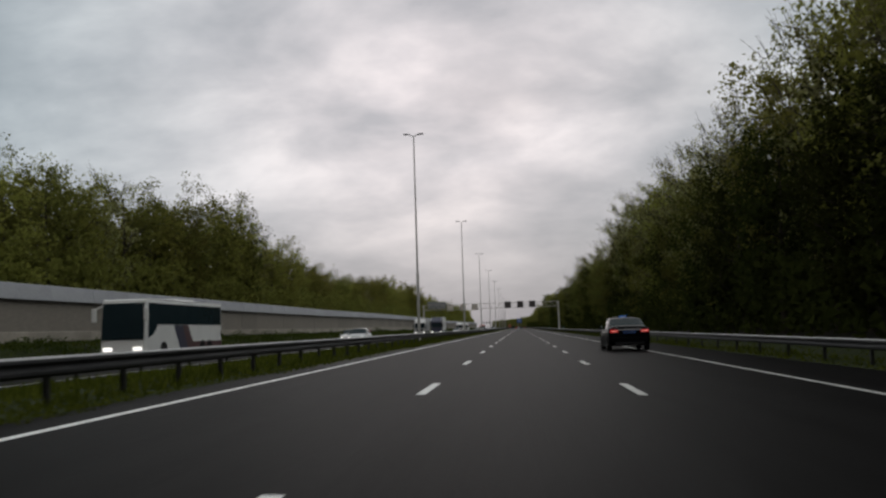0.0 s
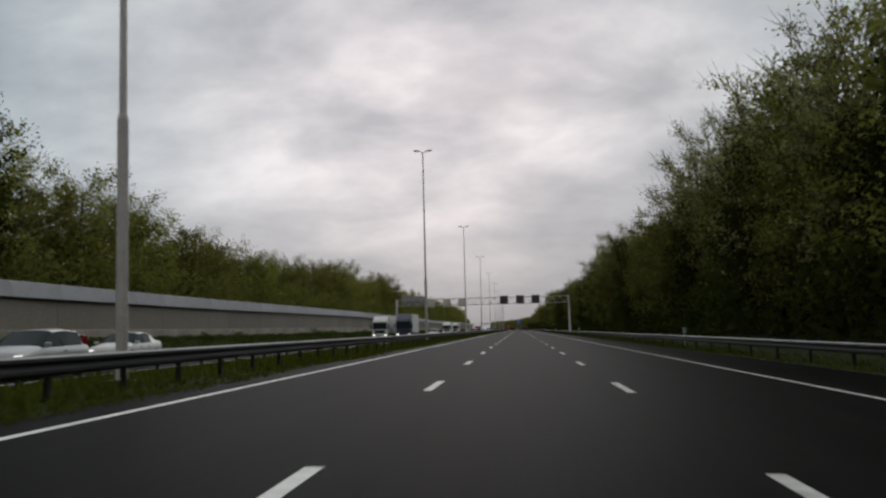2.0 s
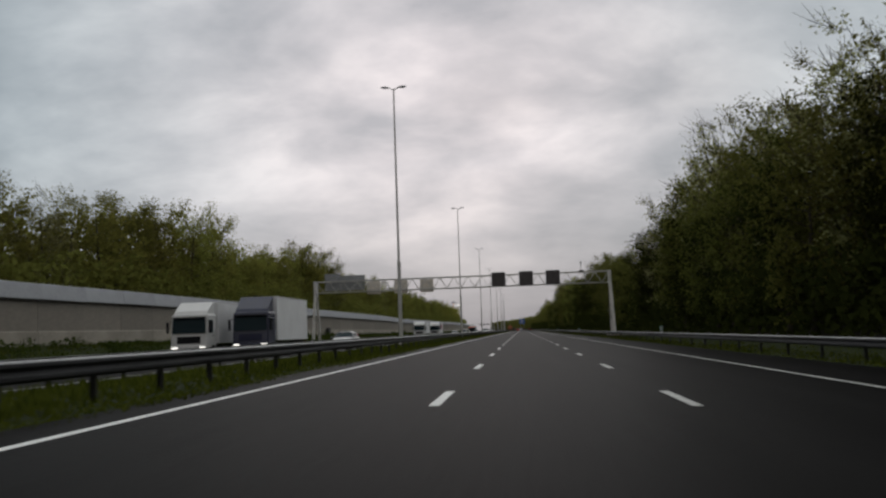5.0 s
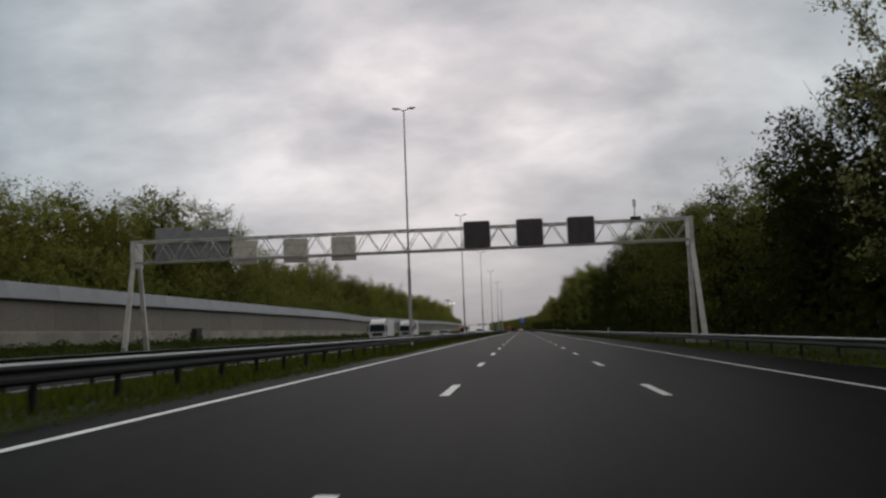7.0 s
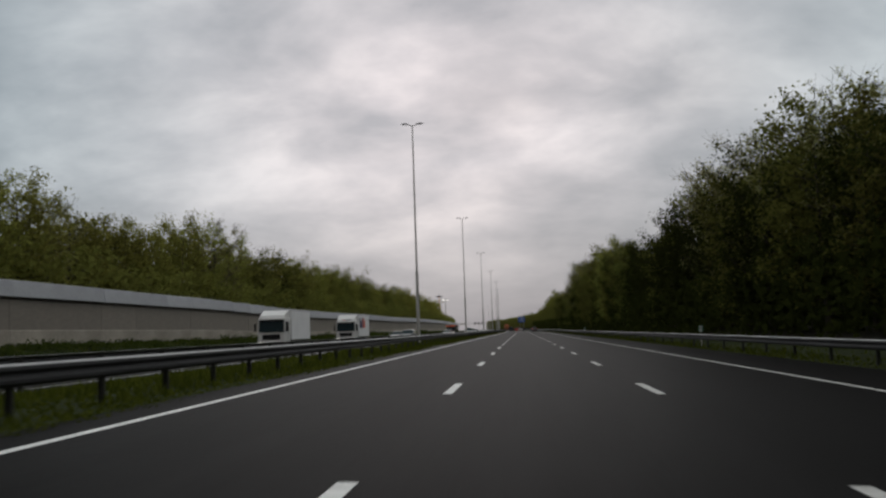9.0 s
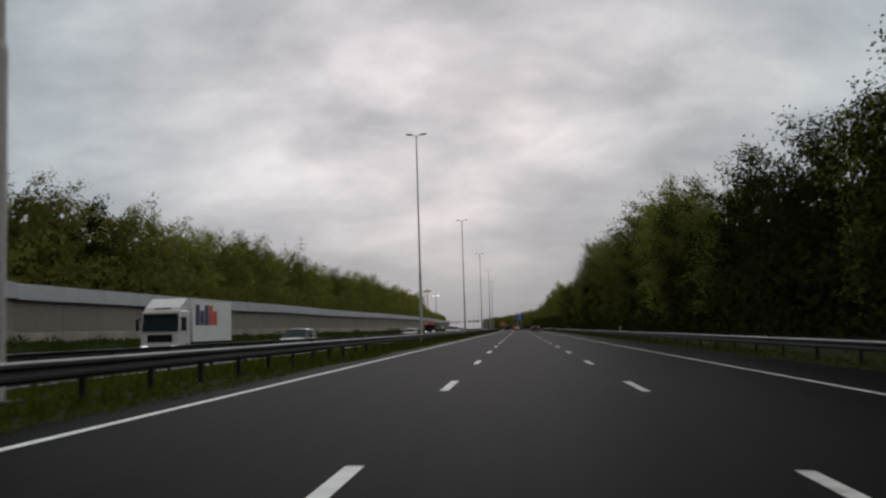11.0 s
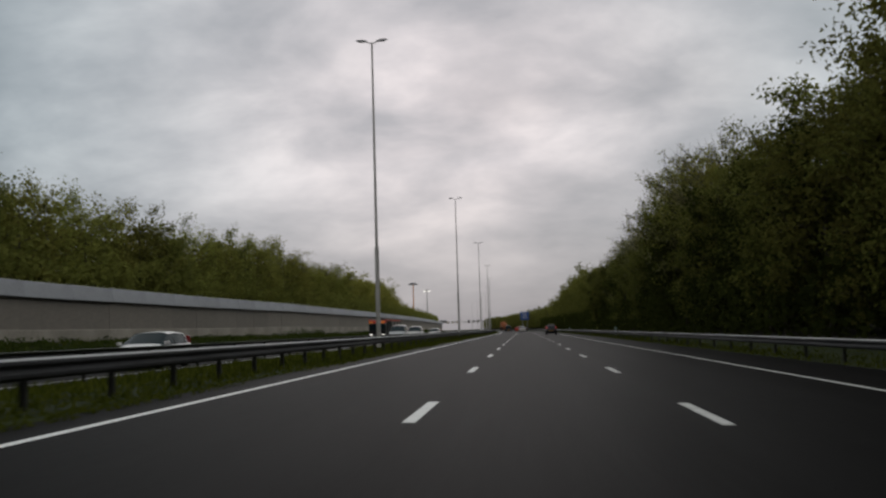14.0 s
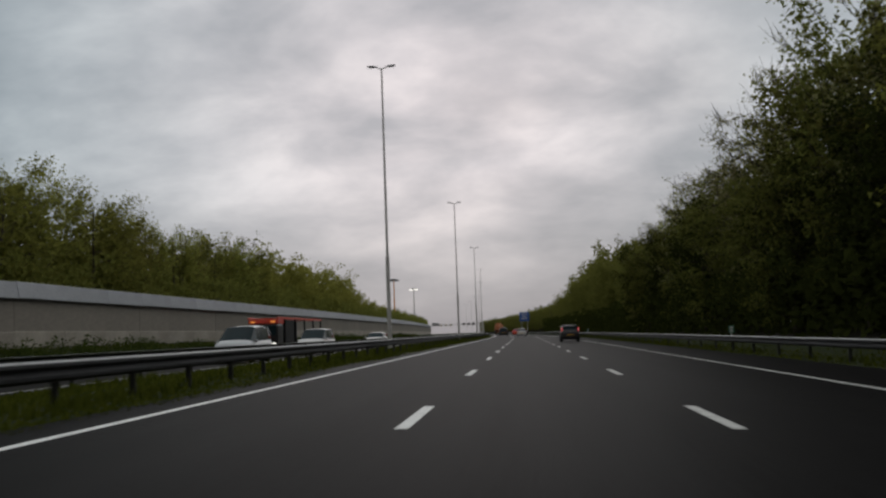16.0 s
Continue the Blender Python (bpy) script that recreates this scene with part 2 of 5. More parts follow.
def box(bm, x0, y0, z0, x1, y1, z1, bevel=0.0):
    r = bmesh.ops.create_cube(bm, size=1.0)
    vs = r["verts"]
    for v in vs:
        v.co = Vector((x0 + (v.co.x + 0.5) * (x1 - x0), y0 + (v.co.y + 0.5) * (y1 - y0), z0 + (v.co.z + 0.5) * (z1 - z0)))
    if bevel:
        es = list({e for v in vs for e in v.link_edges})
        bmesh.ops.bevel(bm, geom=es, offset=bevel, segments=2, affect="EDGES", profile=0.5)
    return bm


def tube(bm, a, b, r0, r1=None, sides=10, caps=True):
    a, b = Vector(a), Vector(b)
    r1 = r0 if r1 is None else r1
    q = (b - a).to_track_quat("Z", "Y")
    rings = []
    for c, r in ((a, r0), (b, r1)):
        rings.append([bm.verts.new(c + q @ Vector((r * math.cos(2 * math.pi * i / sides), r * math.sin(2 * math.pi * i / sides), 0))) for i in range(sides)])
    for i in range(sides):
        bm.faces.new((rings[0][i], rings[0][(i + 1) % sides], rings[1][(i + 1) % sides], rings[1][i]))
    if caps:
        bm.faces.new(rings[0][::-1])
        bm.faces.new(rings[1])
    return bm


def empty(name, m, label, category, group="", kind=""):
    ob = new(name)
    ob.empty_display_size = 0.2
    ob.matrix_basis = m
    return tagged(ob, label, category, group, kind)


# ---- the plan: x across the road, y along it; beyond BEND the road turns gently to the left ----
BEND, RADIUS = 560.0, 4300.0


def cx(y):
    return -max(0.0, y - BEND) ** 2 / (2 * RADIUS)


def turn(y):
    return math.degrees(max(0.0, y - BEND) / RADIUS)


GX = [-1500, -300, -60, -33, -29.6, -28.2, -26.4, -12.5, -11.2, -8.5, -6.3, -5.6, 8.6, 9.3, 11.0, 13.0, 16, 60, 300, 1500]
GZ = [1.2, 1.2, 1.2, 1.15, 1.05, 0.75, -0.28, -0.03, 0.06, 0.20, 0.185, 0.157, -0.24, -0.24, -0.15, 0.1, 0.3, 0.6, 0.6, 0.6]


def gz(x):
    return float(np.interp(x, GX, GZ))


YS = [-120, -60, -20] + list(range(0, 1300, 20)) + [1400, 1600, 2000, 3000, 4500]


def strip(name, xs, zs, ys, material, parent=None, label=""):
    """A sheet along the road with the cross-section xs, zs."""
    verts, faces = [], []
    for y in ys:
        for x, z in zip(xs, zs):
            verts.append((x + cx(min(y, 1600)), y, z))
    k = len(xs)
    for i in range(len(ys) - 1):
        for j in range(k - 1):
            faces.append((i * k + j, i * k + j + 1, (i + 1) * k + j + 1, (i + 1) * k + j))
    return link_mesh(name, verts, faces, material, parent, label)


ground = strip("ground", GX, [z - 0.03 for z in GZ], YS, GRASS_SOIL)
tagged(ground, "grassy verges and woodland ground beside the motorway", "ground", kind="structure")
floor_r = strip("forest_floor", [12.4, 13.4, 16, 40, 58], [gz(12.4) + 0.0, gz(13.4) + 0.05, gz(16) + 0.06, gz(40) + 0.06, gz(58) + 0.04], YS[:-3], FOREST_SOIL)
tagged(floor_r, "dark leaf-covered woodland floor under the trees", "ground", kind="structure")


def edge(x):
    return -0.028 * x


road = strip("road", [-6.0, 0, 8.5, 8.5], [edge(-6.0), 0, edge(8.5), edge(8.5) - 0.08], YS[:-2], ASPHALT)
tagged(road, "dark asphalt three-lane motorway carriageway", "road", kind="structure")


def far_z(x):
    return -0.02 - 0.018 * (-12.4 - x)


road_far = strip("road", [-26.3, -19, -12.45], [far_z(-26.3), far_z(-19), far_z(-12.45)], YS[:-2], ASPHALT)
tagged(road_far, "dark asphalt carriageway for the oncoming traffic", "road", kind="structure")


def solid_line(x, zf, parent, paint=ROAD_PAINT):
    return strip("edge_line", [x - 0.068, x + 0.068], [zf(x - 0.068) + 0.006, zf(x + 0.068) + 0.006], YS[:-2], paint, parent, "continuous white edge line")


solid_line(-5.14, edge, road)
solid_line(5.52, edge, road, ROAD_PAINT_DIMMED)
solid_line(-13.2, far_z, road_far)
solid_line(-23.8, far_z, road_far)


def dashes(x, zf, parent, y0, count, paint=ROAD_PAINT):
    first = None
    for k in range(count):
        y = y0 + 12.0 * k
        if first is None:
            bm = bmesh.new()
            s = zf(x + 0.075) - zf(x - 0.075)
            vs = [bm.verts.new(p) for p in ((-0.075, 0, -s / 2), (0.075, 0, s / 2), (0.075, 3, s / 2), (-0.075, 3, -s / 2))]
            low = [bm.verts.new(v.co - Vector((0, 0, 0.005))) for v in vs]
            bm.faces.new(vs)
            for i in range(4):
                bm.faces.new((low[i], low[(i + 1) % 4], vs[(i + 1) % 4], vs[i]))
            first = part("lane_dash", bm, paint, parent)
            first.matrix_basis = pose(x + cx(y), y, zf(x) + 0.007, 0, 0, turn(y))
        else:
            share(first, x + cx(y), y, zf(x) + 0.007, turn(y), parent)


dashes(-1.75, edge, road, 9.449 - 24, 75)
dashes(1.75, edge, road, 9.449 - 24, 75, ROAD_PAINT_DIMMED)
dashes(-16.7, far_z, road_far, -10, 70)
dashes(-20.2, far_z, road_far, -10, 70)

# ---- guard rails ----


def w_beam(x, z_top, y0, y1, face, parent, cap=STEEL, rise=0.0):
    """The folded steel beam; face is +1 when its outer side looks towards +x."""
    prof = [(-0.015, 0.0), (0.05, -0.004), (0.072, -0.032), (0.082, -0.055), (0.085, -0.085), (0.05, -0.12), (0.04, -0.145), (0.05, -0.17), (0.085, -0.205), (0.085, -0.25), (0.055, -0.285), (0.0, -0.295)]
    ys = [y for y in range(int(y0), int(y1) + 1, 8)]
    # one steel in two tones: sky-lit top edge, shade-dark face
    for name, pr, mt, label in (("beam_top", prof[:3], cap, "galvanised top edge, coloured pale as the lit side"), ("beam", prof[2:], STEEL_SHADED, "folded steel beam, coloured dark as its shaded side")):
        verts, faces = [], []
        loop = pr + [(px - 0.006, pz - 0.004) for px, pz in pr][::-1]
        k = len(loop)
        for y in ys:
            for px, pz in loop:
                verts.append((x + face * px + cx(y), y, z_top + pz + rise * min(1, max(0, (y - 110) / 140))))
        for i in range(len(ys) - 1):
            for j in range(k):
                faces.append((i * k + j, i * k + (j + 1) % k, (i + 1) * k + (j + 1) % k, (i + 1) * k + j))
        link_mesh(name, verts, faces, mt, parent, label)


def guard_rail(x, z_top, y0, y1, face, label, cut, spacing=2.67, cap=STEEL, rise=0.0):
    """A beam on posts; rise: how much higher it runs beyond the first 250 m."""
    rail = empty("guard_rail", Matrix.Identity(4), label, "guard rail", kind="structure")
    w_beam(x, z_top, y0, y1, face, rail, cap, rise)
    z0 = gz(x)
    first, y, rest = None, y0 + 1.0, bmesh.new()
    while y < y1:
        if y < cut[0] or y > cut[1]:
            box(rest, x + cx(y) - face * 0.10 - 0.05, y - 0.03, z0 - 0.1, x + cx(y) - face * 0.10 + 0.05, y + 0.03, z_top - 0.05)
        elif first is None:
            bm = bmesh.new()
            # a folded C-shaped post with a short arm behind the beam
            box(bm, -0.05, -0.03, -0.3, -0.04, 0.03, z_top - 0.05 - z0)
            box(bm, -0.04, 0.024, -0.3, 0.05, 0.03, z_top - 0.05 - z0)
            box(bm, 0.044, -0.03, -0.3, 0.05, 0.024, z_top - 0.05 - z0)
            box(bm, -0.09 if face < 0 else 0.05, -0.02, z_top - 0.24 - z0, -0.05 if face < 0 else 0.09, 0.02, z_top - 0.08 - z0)
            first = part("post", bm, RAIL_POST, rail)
            first.matrix_basis = pose(x - face * 0.10 + cx(y), y, z0, 0, 0, turn(y))
        else:
            share(first, x - face * 0.10 + cx(y), y, z0 + rise * min(1, max(0, (y - 110) / 140)), turn(y), rail)
        y += spacing
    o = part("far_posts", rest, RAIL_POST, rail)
    o["kind"] = "stuff"
    return rail


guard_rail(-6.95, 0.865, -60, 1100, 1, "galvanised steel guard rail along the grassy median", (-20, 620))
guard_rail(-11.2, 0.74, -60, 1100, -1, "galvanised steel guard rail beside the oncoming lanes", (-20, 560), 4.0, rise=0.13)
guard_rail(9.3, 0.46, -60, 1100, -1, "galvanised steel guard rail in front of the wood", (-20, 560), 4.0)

# ---- lamp posts in the median ----


def lamp_post(y, first=[]):
    label = "tall grey two-armed motorway lamp post in the grassy median"
    m = pose(-8.46 + cx(y), y, gz(-8.46) - 0.05, 0, 0, turn(y))
    if first:
        return copy_thing(first[0], m)
    post = empty("lamp_post", m, label, "lamp post", "lamp posts in the median")
    h = 17.6 - gz(-8.46) + 0.05
    bm = bmesh.new()
    tube(bm, (0, 0, 0), (0, 0, 5.62), 0.125, 0.12, 16, False)
    part("lower_mast", bm, POST_GREY, post, smooth=True)
    bm = bmesh.new()
    tube(bm, (0, 0, 5.62), (0, 0, 5.75), 0.12, 0.085, 16, False)
    part("mast_collar", bm, POST_GREY, post, smooth=True)
    bm = bmesh.new()
    tube(bm, (0, 0, 5.74), (0, 0, h - 0.1), 0.084, 0.05, 14, False)
    part("upper_mast", bm, POST_GREY, post, smooth=True)
    bm = bmesh.new()
    box(bm, -0.07, -0.126, 0.6, 0.07, -0.10, 1.05, 0.008)
    part("access_door", bm, POST_GREY, post)
    bm = bmesh.new()
    box(bm, -0.3, -0.3, -0.02, 0.3, 0.3, 0.07, 0.015)
    part("base_plate", bm, RAIL_POST, post)
    for s in (-1, 1):
        bm = bmesh.new()
        tube(bm, (0, 0, h - 0.16), (s * 0.34, 0, h - 0.03), 0.035, 0.03, 8)
        arm = part("arm", bm, POST_GREY, post)
        bm = bmesh.new()
        bmesh.ops.create_uvsphere(bm, u_segments=14, v_segments=8, radius=1)
        for v in bm.verts:
            taper = 1 - 0.28 * (v.co.x * s * 0.5 + 0.5)
            v.co = Vector((s * 0.58 + v.co.x * 0.34, v.co.y * 0.15 * taper, h + 0.01 + (v.co.z * 0.085 if v.co.z > 0 else v.co.z * 0.03) + s * v.co.x * 0.03))
        head = part("lamp_head", bm, LAMP_HEAD, post, "grey lamp head", True)
        bm = bmesh.new()
        box(bm, s * 0.58 - 0.2, -0.1, h - 0.035, s * 0.58 + 0.2, 0.1, h - 0.012, 0.008)
        part("cover", bm, LAMP_GLASS, head)
    first.append(post)
    return post


for yy in (7.8, 72.34, 138.04, 202.4, 266.1, 330.9, 394.7, 458.6, 523.7, 585.6, 650, 714, 778, 842, 906, 970, 1034):
    lamp_post(yy)

# ---- noise wall ----


def noise_wall():
    wall = empty("wall_noise", Matrix.Identity(4), "long grey concrete noise wall with a pale blue-grey top band", "wall", kind="structure")
    ln, n = 6.0, 156
    x = -30.0

    def piece(name, prof, material):
        bm = bmesh.new()
        ends = []
        for y in (0.005, ln - 0.005):
            ends.append([bm.verts.new((px, y, pz)) for px, pz in prof])
        k = len(prof)
        for j in range(k):
            bm.faces.new((ends[0][j], ends[0][(j + 1) % k], ends[1][(j + 1) % k], ends[1][j]))
        bm.faces.new(ends[0])
        bm.faces.new(ends[1][::-1])
        return part(name, bm, material, wall)

    kinds = [piece("plinth_panel", [(0.06, 0.6), (0.06, 1.70), (0.02, 1.76), (-0.2, 1.76), (-0.2, 0.6)], PLINTH),
             piece("wall_panel", [(0.0, 1.76), (0.0, 3.52), (-0.12, 3.53), (-0.12, 3.72), (-0.16, 3.72), (-0.16, 1.76)], CONCRETE),
             piece("top_panel", [(0.32, 3.68), (0.33, 3.72), (0.12, 4.64), (0.06, 4.68), (-0.18, 4.68), (-0.18, 3.73)], COPING)]
    for i in range(n):
        y = -20 + ln * i
        lift = float(np.interp(y, (0, 140, 165, 210, 310, 345, 370, 400, 430, 460, 490, 520, 600), (-0.05, 0, 0.1, 0.25, 0.25, 0.2, -0.08, -0.05, 0.12, 0.08, 0.15, 0.33, 0.38)))
        for j, kd in enumerate(kinds):
            jig = 0.008 * math.sin(i * 2.3 + j)
            if i == 0:
                kd.matrix_basis = pose(x + cx(y), y, lift, 0, 0, turn(y + 3))
            else:
                share(kd, x + cx(y) + jig, y, lift + 0.004 * math.sin(i * 1.7), turn(y + 3), wall)
    bm = bmesh.new()
    tube(bm, (x + cx(916) - 0.1, 916, 0.5), (x + cx(916) - 0.1, 916, 4.7), 0.16, 0.16, 8)
    part("end_post", bm, CONCRETE, wall)
    return wall


noise_wall()


def wall_cabinet():
    c = empty("wall_cabinet", pose(-29.62, 280.4, 1.0), "dark grey steel cabinet standing against the noise wall", "cabinet")
    bm = bmesh.new()
    box(bm, -0.2, 0, -0.2, 0.2, 1.5, 1.15, 0.02)
    part("body", bm, DARK_GAP, c)
    bm = bmesh.new()
    box(bm, -0.24, -0.06, 1.15, 0.28, 1.56, 1.22, 0.02)
    part("lid", bm, DARK_GAP, c)
    bm = bmesh.new()
    box(bm, 0.2, 0.06, -0.02, 0.215, 0.74, 1.08, 0.005)
    d = part("door", bm, DARK_GAP, c)
    bm = bmesh.new()
    box(bm, 0.2, 0.76, -0.02, 0.215, 1.44, 1.08, 0.005)
    part("door", bm, DARK_GAP, c)


wall_cabinet()

# ---- sign gantry ----


def gantry(y0, x0=-27.2, x1=10.95, zt=8.1, zb=6.66):
    g = empty("sign_gantry", pose(0, y0, 0), "pale grey steel lattice sign gantry spanning the whole motorway", "sign gantry")
    dep = 1.25

    def tubes(name, segs, r, sides=8):
        for a, b in segs:
            bm = bmesh.new()
            tube(bm, a, b, r, r, sides)
            part(name, bm, GANTRY, g, smooth=True)

    tubes("chord", [((x0, d, z), (x1, d, z)) for d in (0, dep) for z in (zb, zt)], 0.065, 10)
    n = 21
    st = (x1 - x0) / n
    seg = []
    for i in range(n):
        a, b = x0 + st * i, x0 + st * (i + 1)
        m = (a + b) / 2
        for d in (0, dep):
            seg += [((a, d, zt), (m, d, zb)), ((m, d, zb), (b, d, zt))]
        seg += [((a, 0, zt), (m, dep, zt)), ((m, dep, zt), (b, 0, zt)), ((m, 0, zb), (m, dep, zb))]
    tubes("lattice_bar", seg, 0.029, 6)
    # A-shaped legs
    for x, zf, near, far in ((x0 - 0.05, gz(x0), -1.7, 2.3), (x1 + 0.08, gz(11.0), -2.9, 0.9)):
        tops = (-0.05, dep - 0.1)
        for top, foot in ((tops[0], near), (tops[1], far)):
            bm = bmesh.new()
            w = 0.165
            a, b = Vector((x, top, zb - 0.3)), Vector((x, foot, zf - 0.2))
            q = (b - a).normalized()
            side = Vector((1, 0, 0))
            nrm = q.cross(side)
            vs = []
            for c, k in ((a, 0.85), (b, 1.15)):
                vs.append([bm.verts.new(c + side * sx * w * k * 0.9 + nrm * sy * w * k * 0.75) for sx, sy in ((-1, -1), (1, -1), (1, 1), (-1, 1))])
            for j in range(4):
                bm.faces.new((vs[0][j], vs[0][(j + 1) % 4], vs[1][(j + 1) % 4], vs[1][j]))
            bm.faces.new(vs[0])
            bm.faces.new(vs[1])
            part("leg", bm, GANTRY, g)
        bm = bmesh.new()
        box(bm, x - 0.14, -0.16, zb - 0.36, x + 0.14, dep + 0.16, zt + 0.08, 0.02)
        part("leg_head", bm, GANTRY, g)
    bm = bmesh.new()
    box(bm, 10.4, -3.7, gz(11) - 0.2, 11.9, 1.6, gz(11) + 0.48, 0.05)
    part("concrete_foot", bm, PLINTH, g, "pale concrete foot")
    bm = bmesh.new()
    box(bm, 10.85, -1.72, 1.9, 11.22, -1.5, 2.35, 0.02)
    part("junction_box", bm, DARK_GAP, g, "small dark junction box")

    def matrix_sign(xa, xb, za, zc):
        w = (xb - xa)
        def rounded(bm, x0_, x1_, z0_, z1_, ya, yb, r):
            pts = []
            for cx_, cz_, a0 in ((x1_ - r, z1_ - r, 0), (x0_ + r, z1_ - r, 90), (x0_ + r, z0_ + r, 180), (x1_ - r, z0_ + r, 270)):
                for k in range(4):
                    a = radians(a0 + 30 * k)
                    pts.append((cx_ + r * math.cos(a), cz_ + r * math.sin(a)))
            f = [bm.verts.new((p[0], ya, p[1])) for p in pts]
            b = [bm.verts.new((p[0], yb, p[1])) for p in pts]
            for i in range(len(pts)):
                bm.faces.new((f[i], f[(i + 1) % len(pts)], b[(i + 1) % len(pts)], b[i]))
            bm.faces.new(f)
            bm.faces.new(b)
        s = empty("matrix_sign", Matrix.Identity(4), "", "")
        s.parent = g
        s["label"] = "switched-off black lane sign with a grey rounded rim"
        bm = bmesh.new()
        rounded(bm, xa, xb, za, zc, -0.50, -0.14, 0.16)
        part("rim", bm, SIGN_EDGE, s, "grey rim")
        bm = bmesh.new()
        rounded(bm, xa + 0.05, xb - 0.05, za + 0.05, zc - 0.05, -0.515, -0.49, 0.13)
        part("face", bm, SIGN_BLACK, s, "unlit black face")

    for xa, xb in ((-4.12, -2.30), (-0.58, 1.24), (2.82, 4.66)):
        matrix_sign(xa, xb, 6.54, 8.44)
    for xa, xb in ((-13.54, -11.78), (-16.95, -15.19), (-20.60, -18.8)):
        bm = bmesh.new()
        box(bm, xa, dep + 0.10, 6.32, xb, dep + 0.42, 8.02, 0.07)
        sb = part("sign_back", bm, SIGN_BACK, g, "beige back of a lane sign")
        bm = bmesh.new()
        box(bm, xa + 0.1, dep + 0.075, 6.9, xb - 0.1, dep + 0.105, 6.96)
        box(bm, xa + 0.1, dep + 0.075, 7.5, xb - 0.1, dep + 0.105, 7.56)
        part("mounting_bar", bm, GANTRY, sb)
    # back of the direction sign, made of long boards
    for k in range(8):
        bm = bmesh.new()
        z = 6.92 + k * 0.285
        box(bm, -26.2, dep + 0.12, z, -20.85 if k < 7 else -24.1, dep + 0.20, z + 0.275, 0.01)
        part("sign_board", bm, SIGN_BACK_GREY, g, "blue-grey back of a direction sign board" if k == 0 else "")
    # traffic camera on a short mast
    bm = bmesh.new()
    tube(bm, (7.38, 0.0, zt), (7.38, 0.0, 9.0), 0.045, 0.04, 8)
    mast = part("camera_mast", bm, GANTRY, g)
    bm = bmesh.new()
    tube(bm, (7.38, 0, 8.98), (7.38, 0, 9.36), 0.10, 0.11, 12)
    tube(bm, (7.38, 0, 9.36), (7.38, 0, 9.47), 0.135, 0.09, 12)
    part("camera_housing", bm, SIGN_EDGE, mast, "pale round camera housing")
    bm = bmesh.new()
    box(bm, 7.1, -0.2, zt + 0.02, 7.75, 0.35, zt + 0.2, 0.03)
    part("camera_base", bm, DARK_GAP, mast)
    return g


near_gantry = gantry(261.62)
copy_thing(near_gantry, pose(cx(1150), 1150, 0, 0, 0, turn(1150)))


# ---- small distance markers behind the verge rail ----
def distance_marker(y, first=[]):
    m = pose(10.0 + cx(y), y, gz(10.0) - 0.05, 0, 0, turn(y))
    if first:
        return copy_thing(first[0], m)
    d = empty("distance_marker", m, "small green and white distance marker on a thin post", "road sign", "distance markers on the verge")
    bm = bmesh.new()
    tube(bm, (0, 0, 0), (0, 0, 1.15), 0.025, 0.025, 8)
    part("post", bm, POST_GREY, d)
    bm = bmesh.new()
    box(bm, -0.14, -0.045, 0.82, 0.14, -0.027, 1.18, 0.008)
    plate = part("plate", bm, MARKER_GREEN, d, "green plate")
    for z, w in ((1.06, 0.09), (0.95, 0.07), (0.86, 0.09)):
        bm = bmesh.new()
        box(bm, -w, -0.05, z, w, -0.043, z + 0.06)
        part("writing_bar", bm, ROAD_PAINT_DIMMED, plate)
    first.append(d)
    return d


MARKER_GREEN = surface("marker_green", (0.05, 0.16, 0.11), 0.5, vary=0.1)
for k in range(6):
    distance_marker(112.0 + 101.0 * k)

# ---- trees ----
rng = np.random.default_rng(7)


def leaf_quads(centres, sizes, gen, droop=0.3):
    """Small pointed leaves (or sprays of leaves) round the given centres, as vertex and face arrays."""
    n = len(centres)
    a = gen.normal(size=(n, 3))
    a[:, 2] -= droop
    a /= np.linalg.norm(a, axis=1)[:, None]
    b = np.cross(a, gen.normal(size=(n, 3)))
    b /= np.linalg.norm(b, axis=1)[:, None]
    s = sizes[:, None]
    c = np.cross(a, b) * s * 0.12
    v = np.empty((n, 3, 3))
    v[:, 0] = centres - a * s * 0.45 + b * s * 0.34
    v[:, 1] = centres + a * s * 0.62
    v[:, 2] = centres - a * s * 0.40 - b * s * 0.36 + c
    return v.reshape(-1, 3), np.arange(n * 3).reshape(-1, 3)


def mesh_arrays(name, verts, faces, material):
    me = bpy.data.meshes.new(name)
    me.from_pydata([tuple(p) for p in verts], [], [tuple(int(i) for i in f) for f in faces])
    me.materials.append(material)
    return me


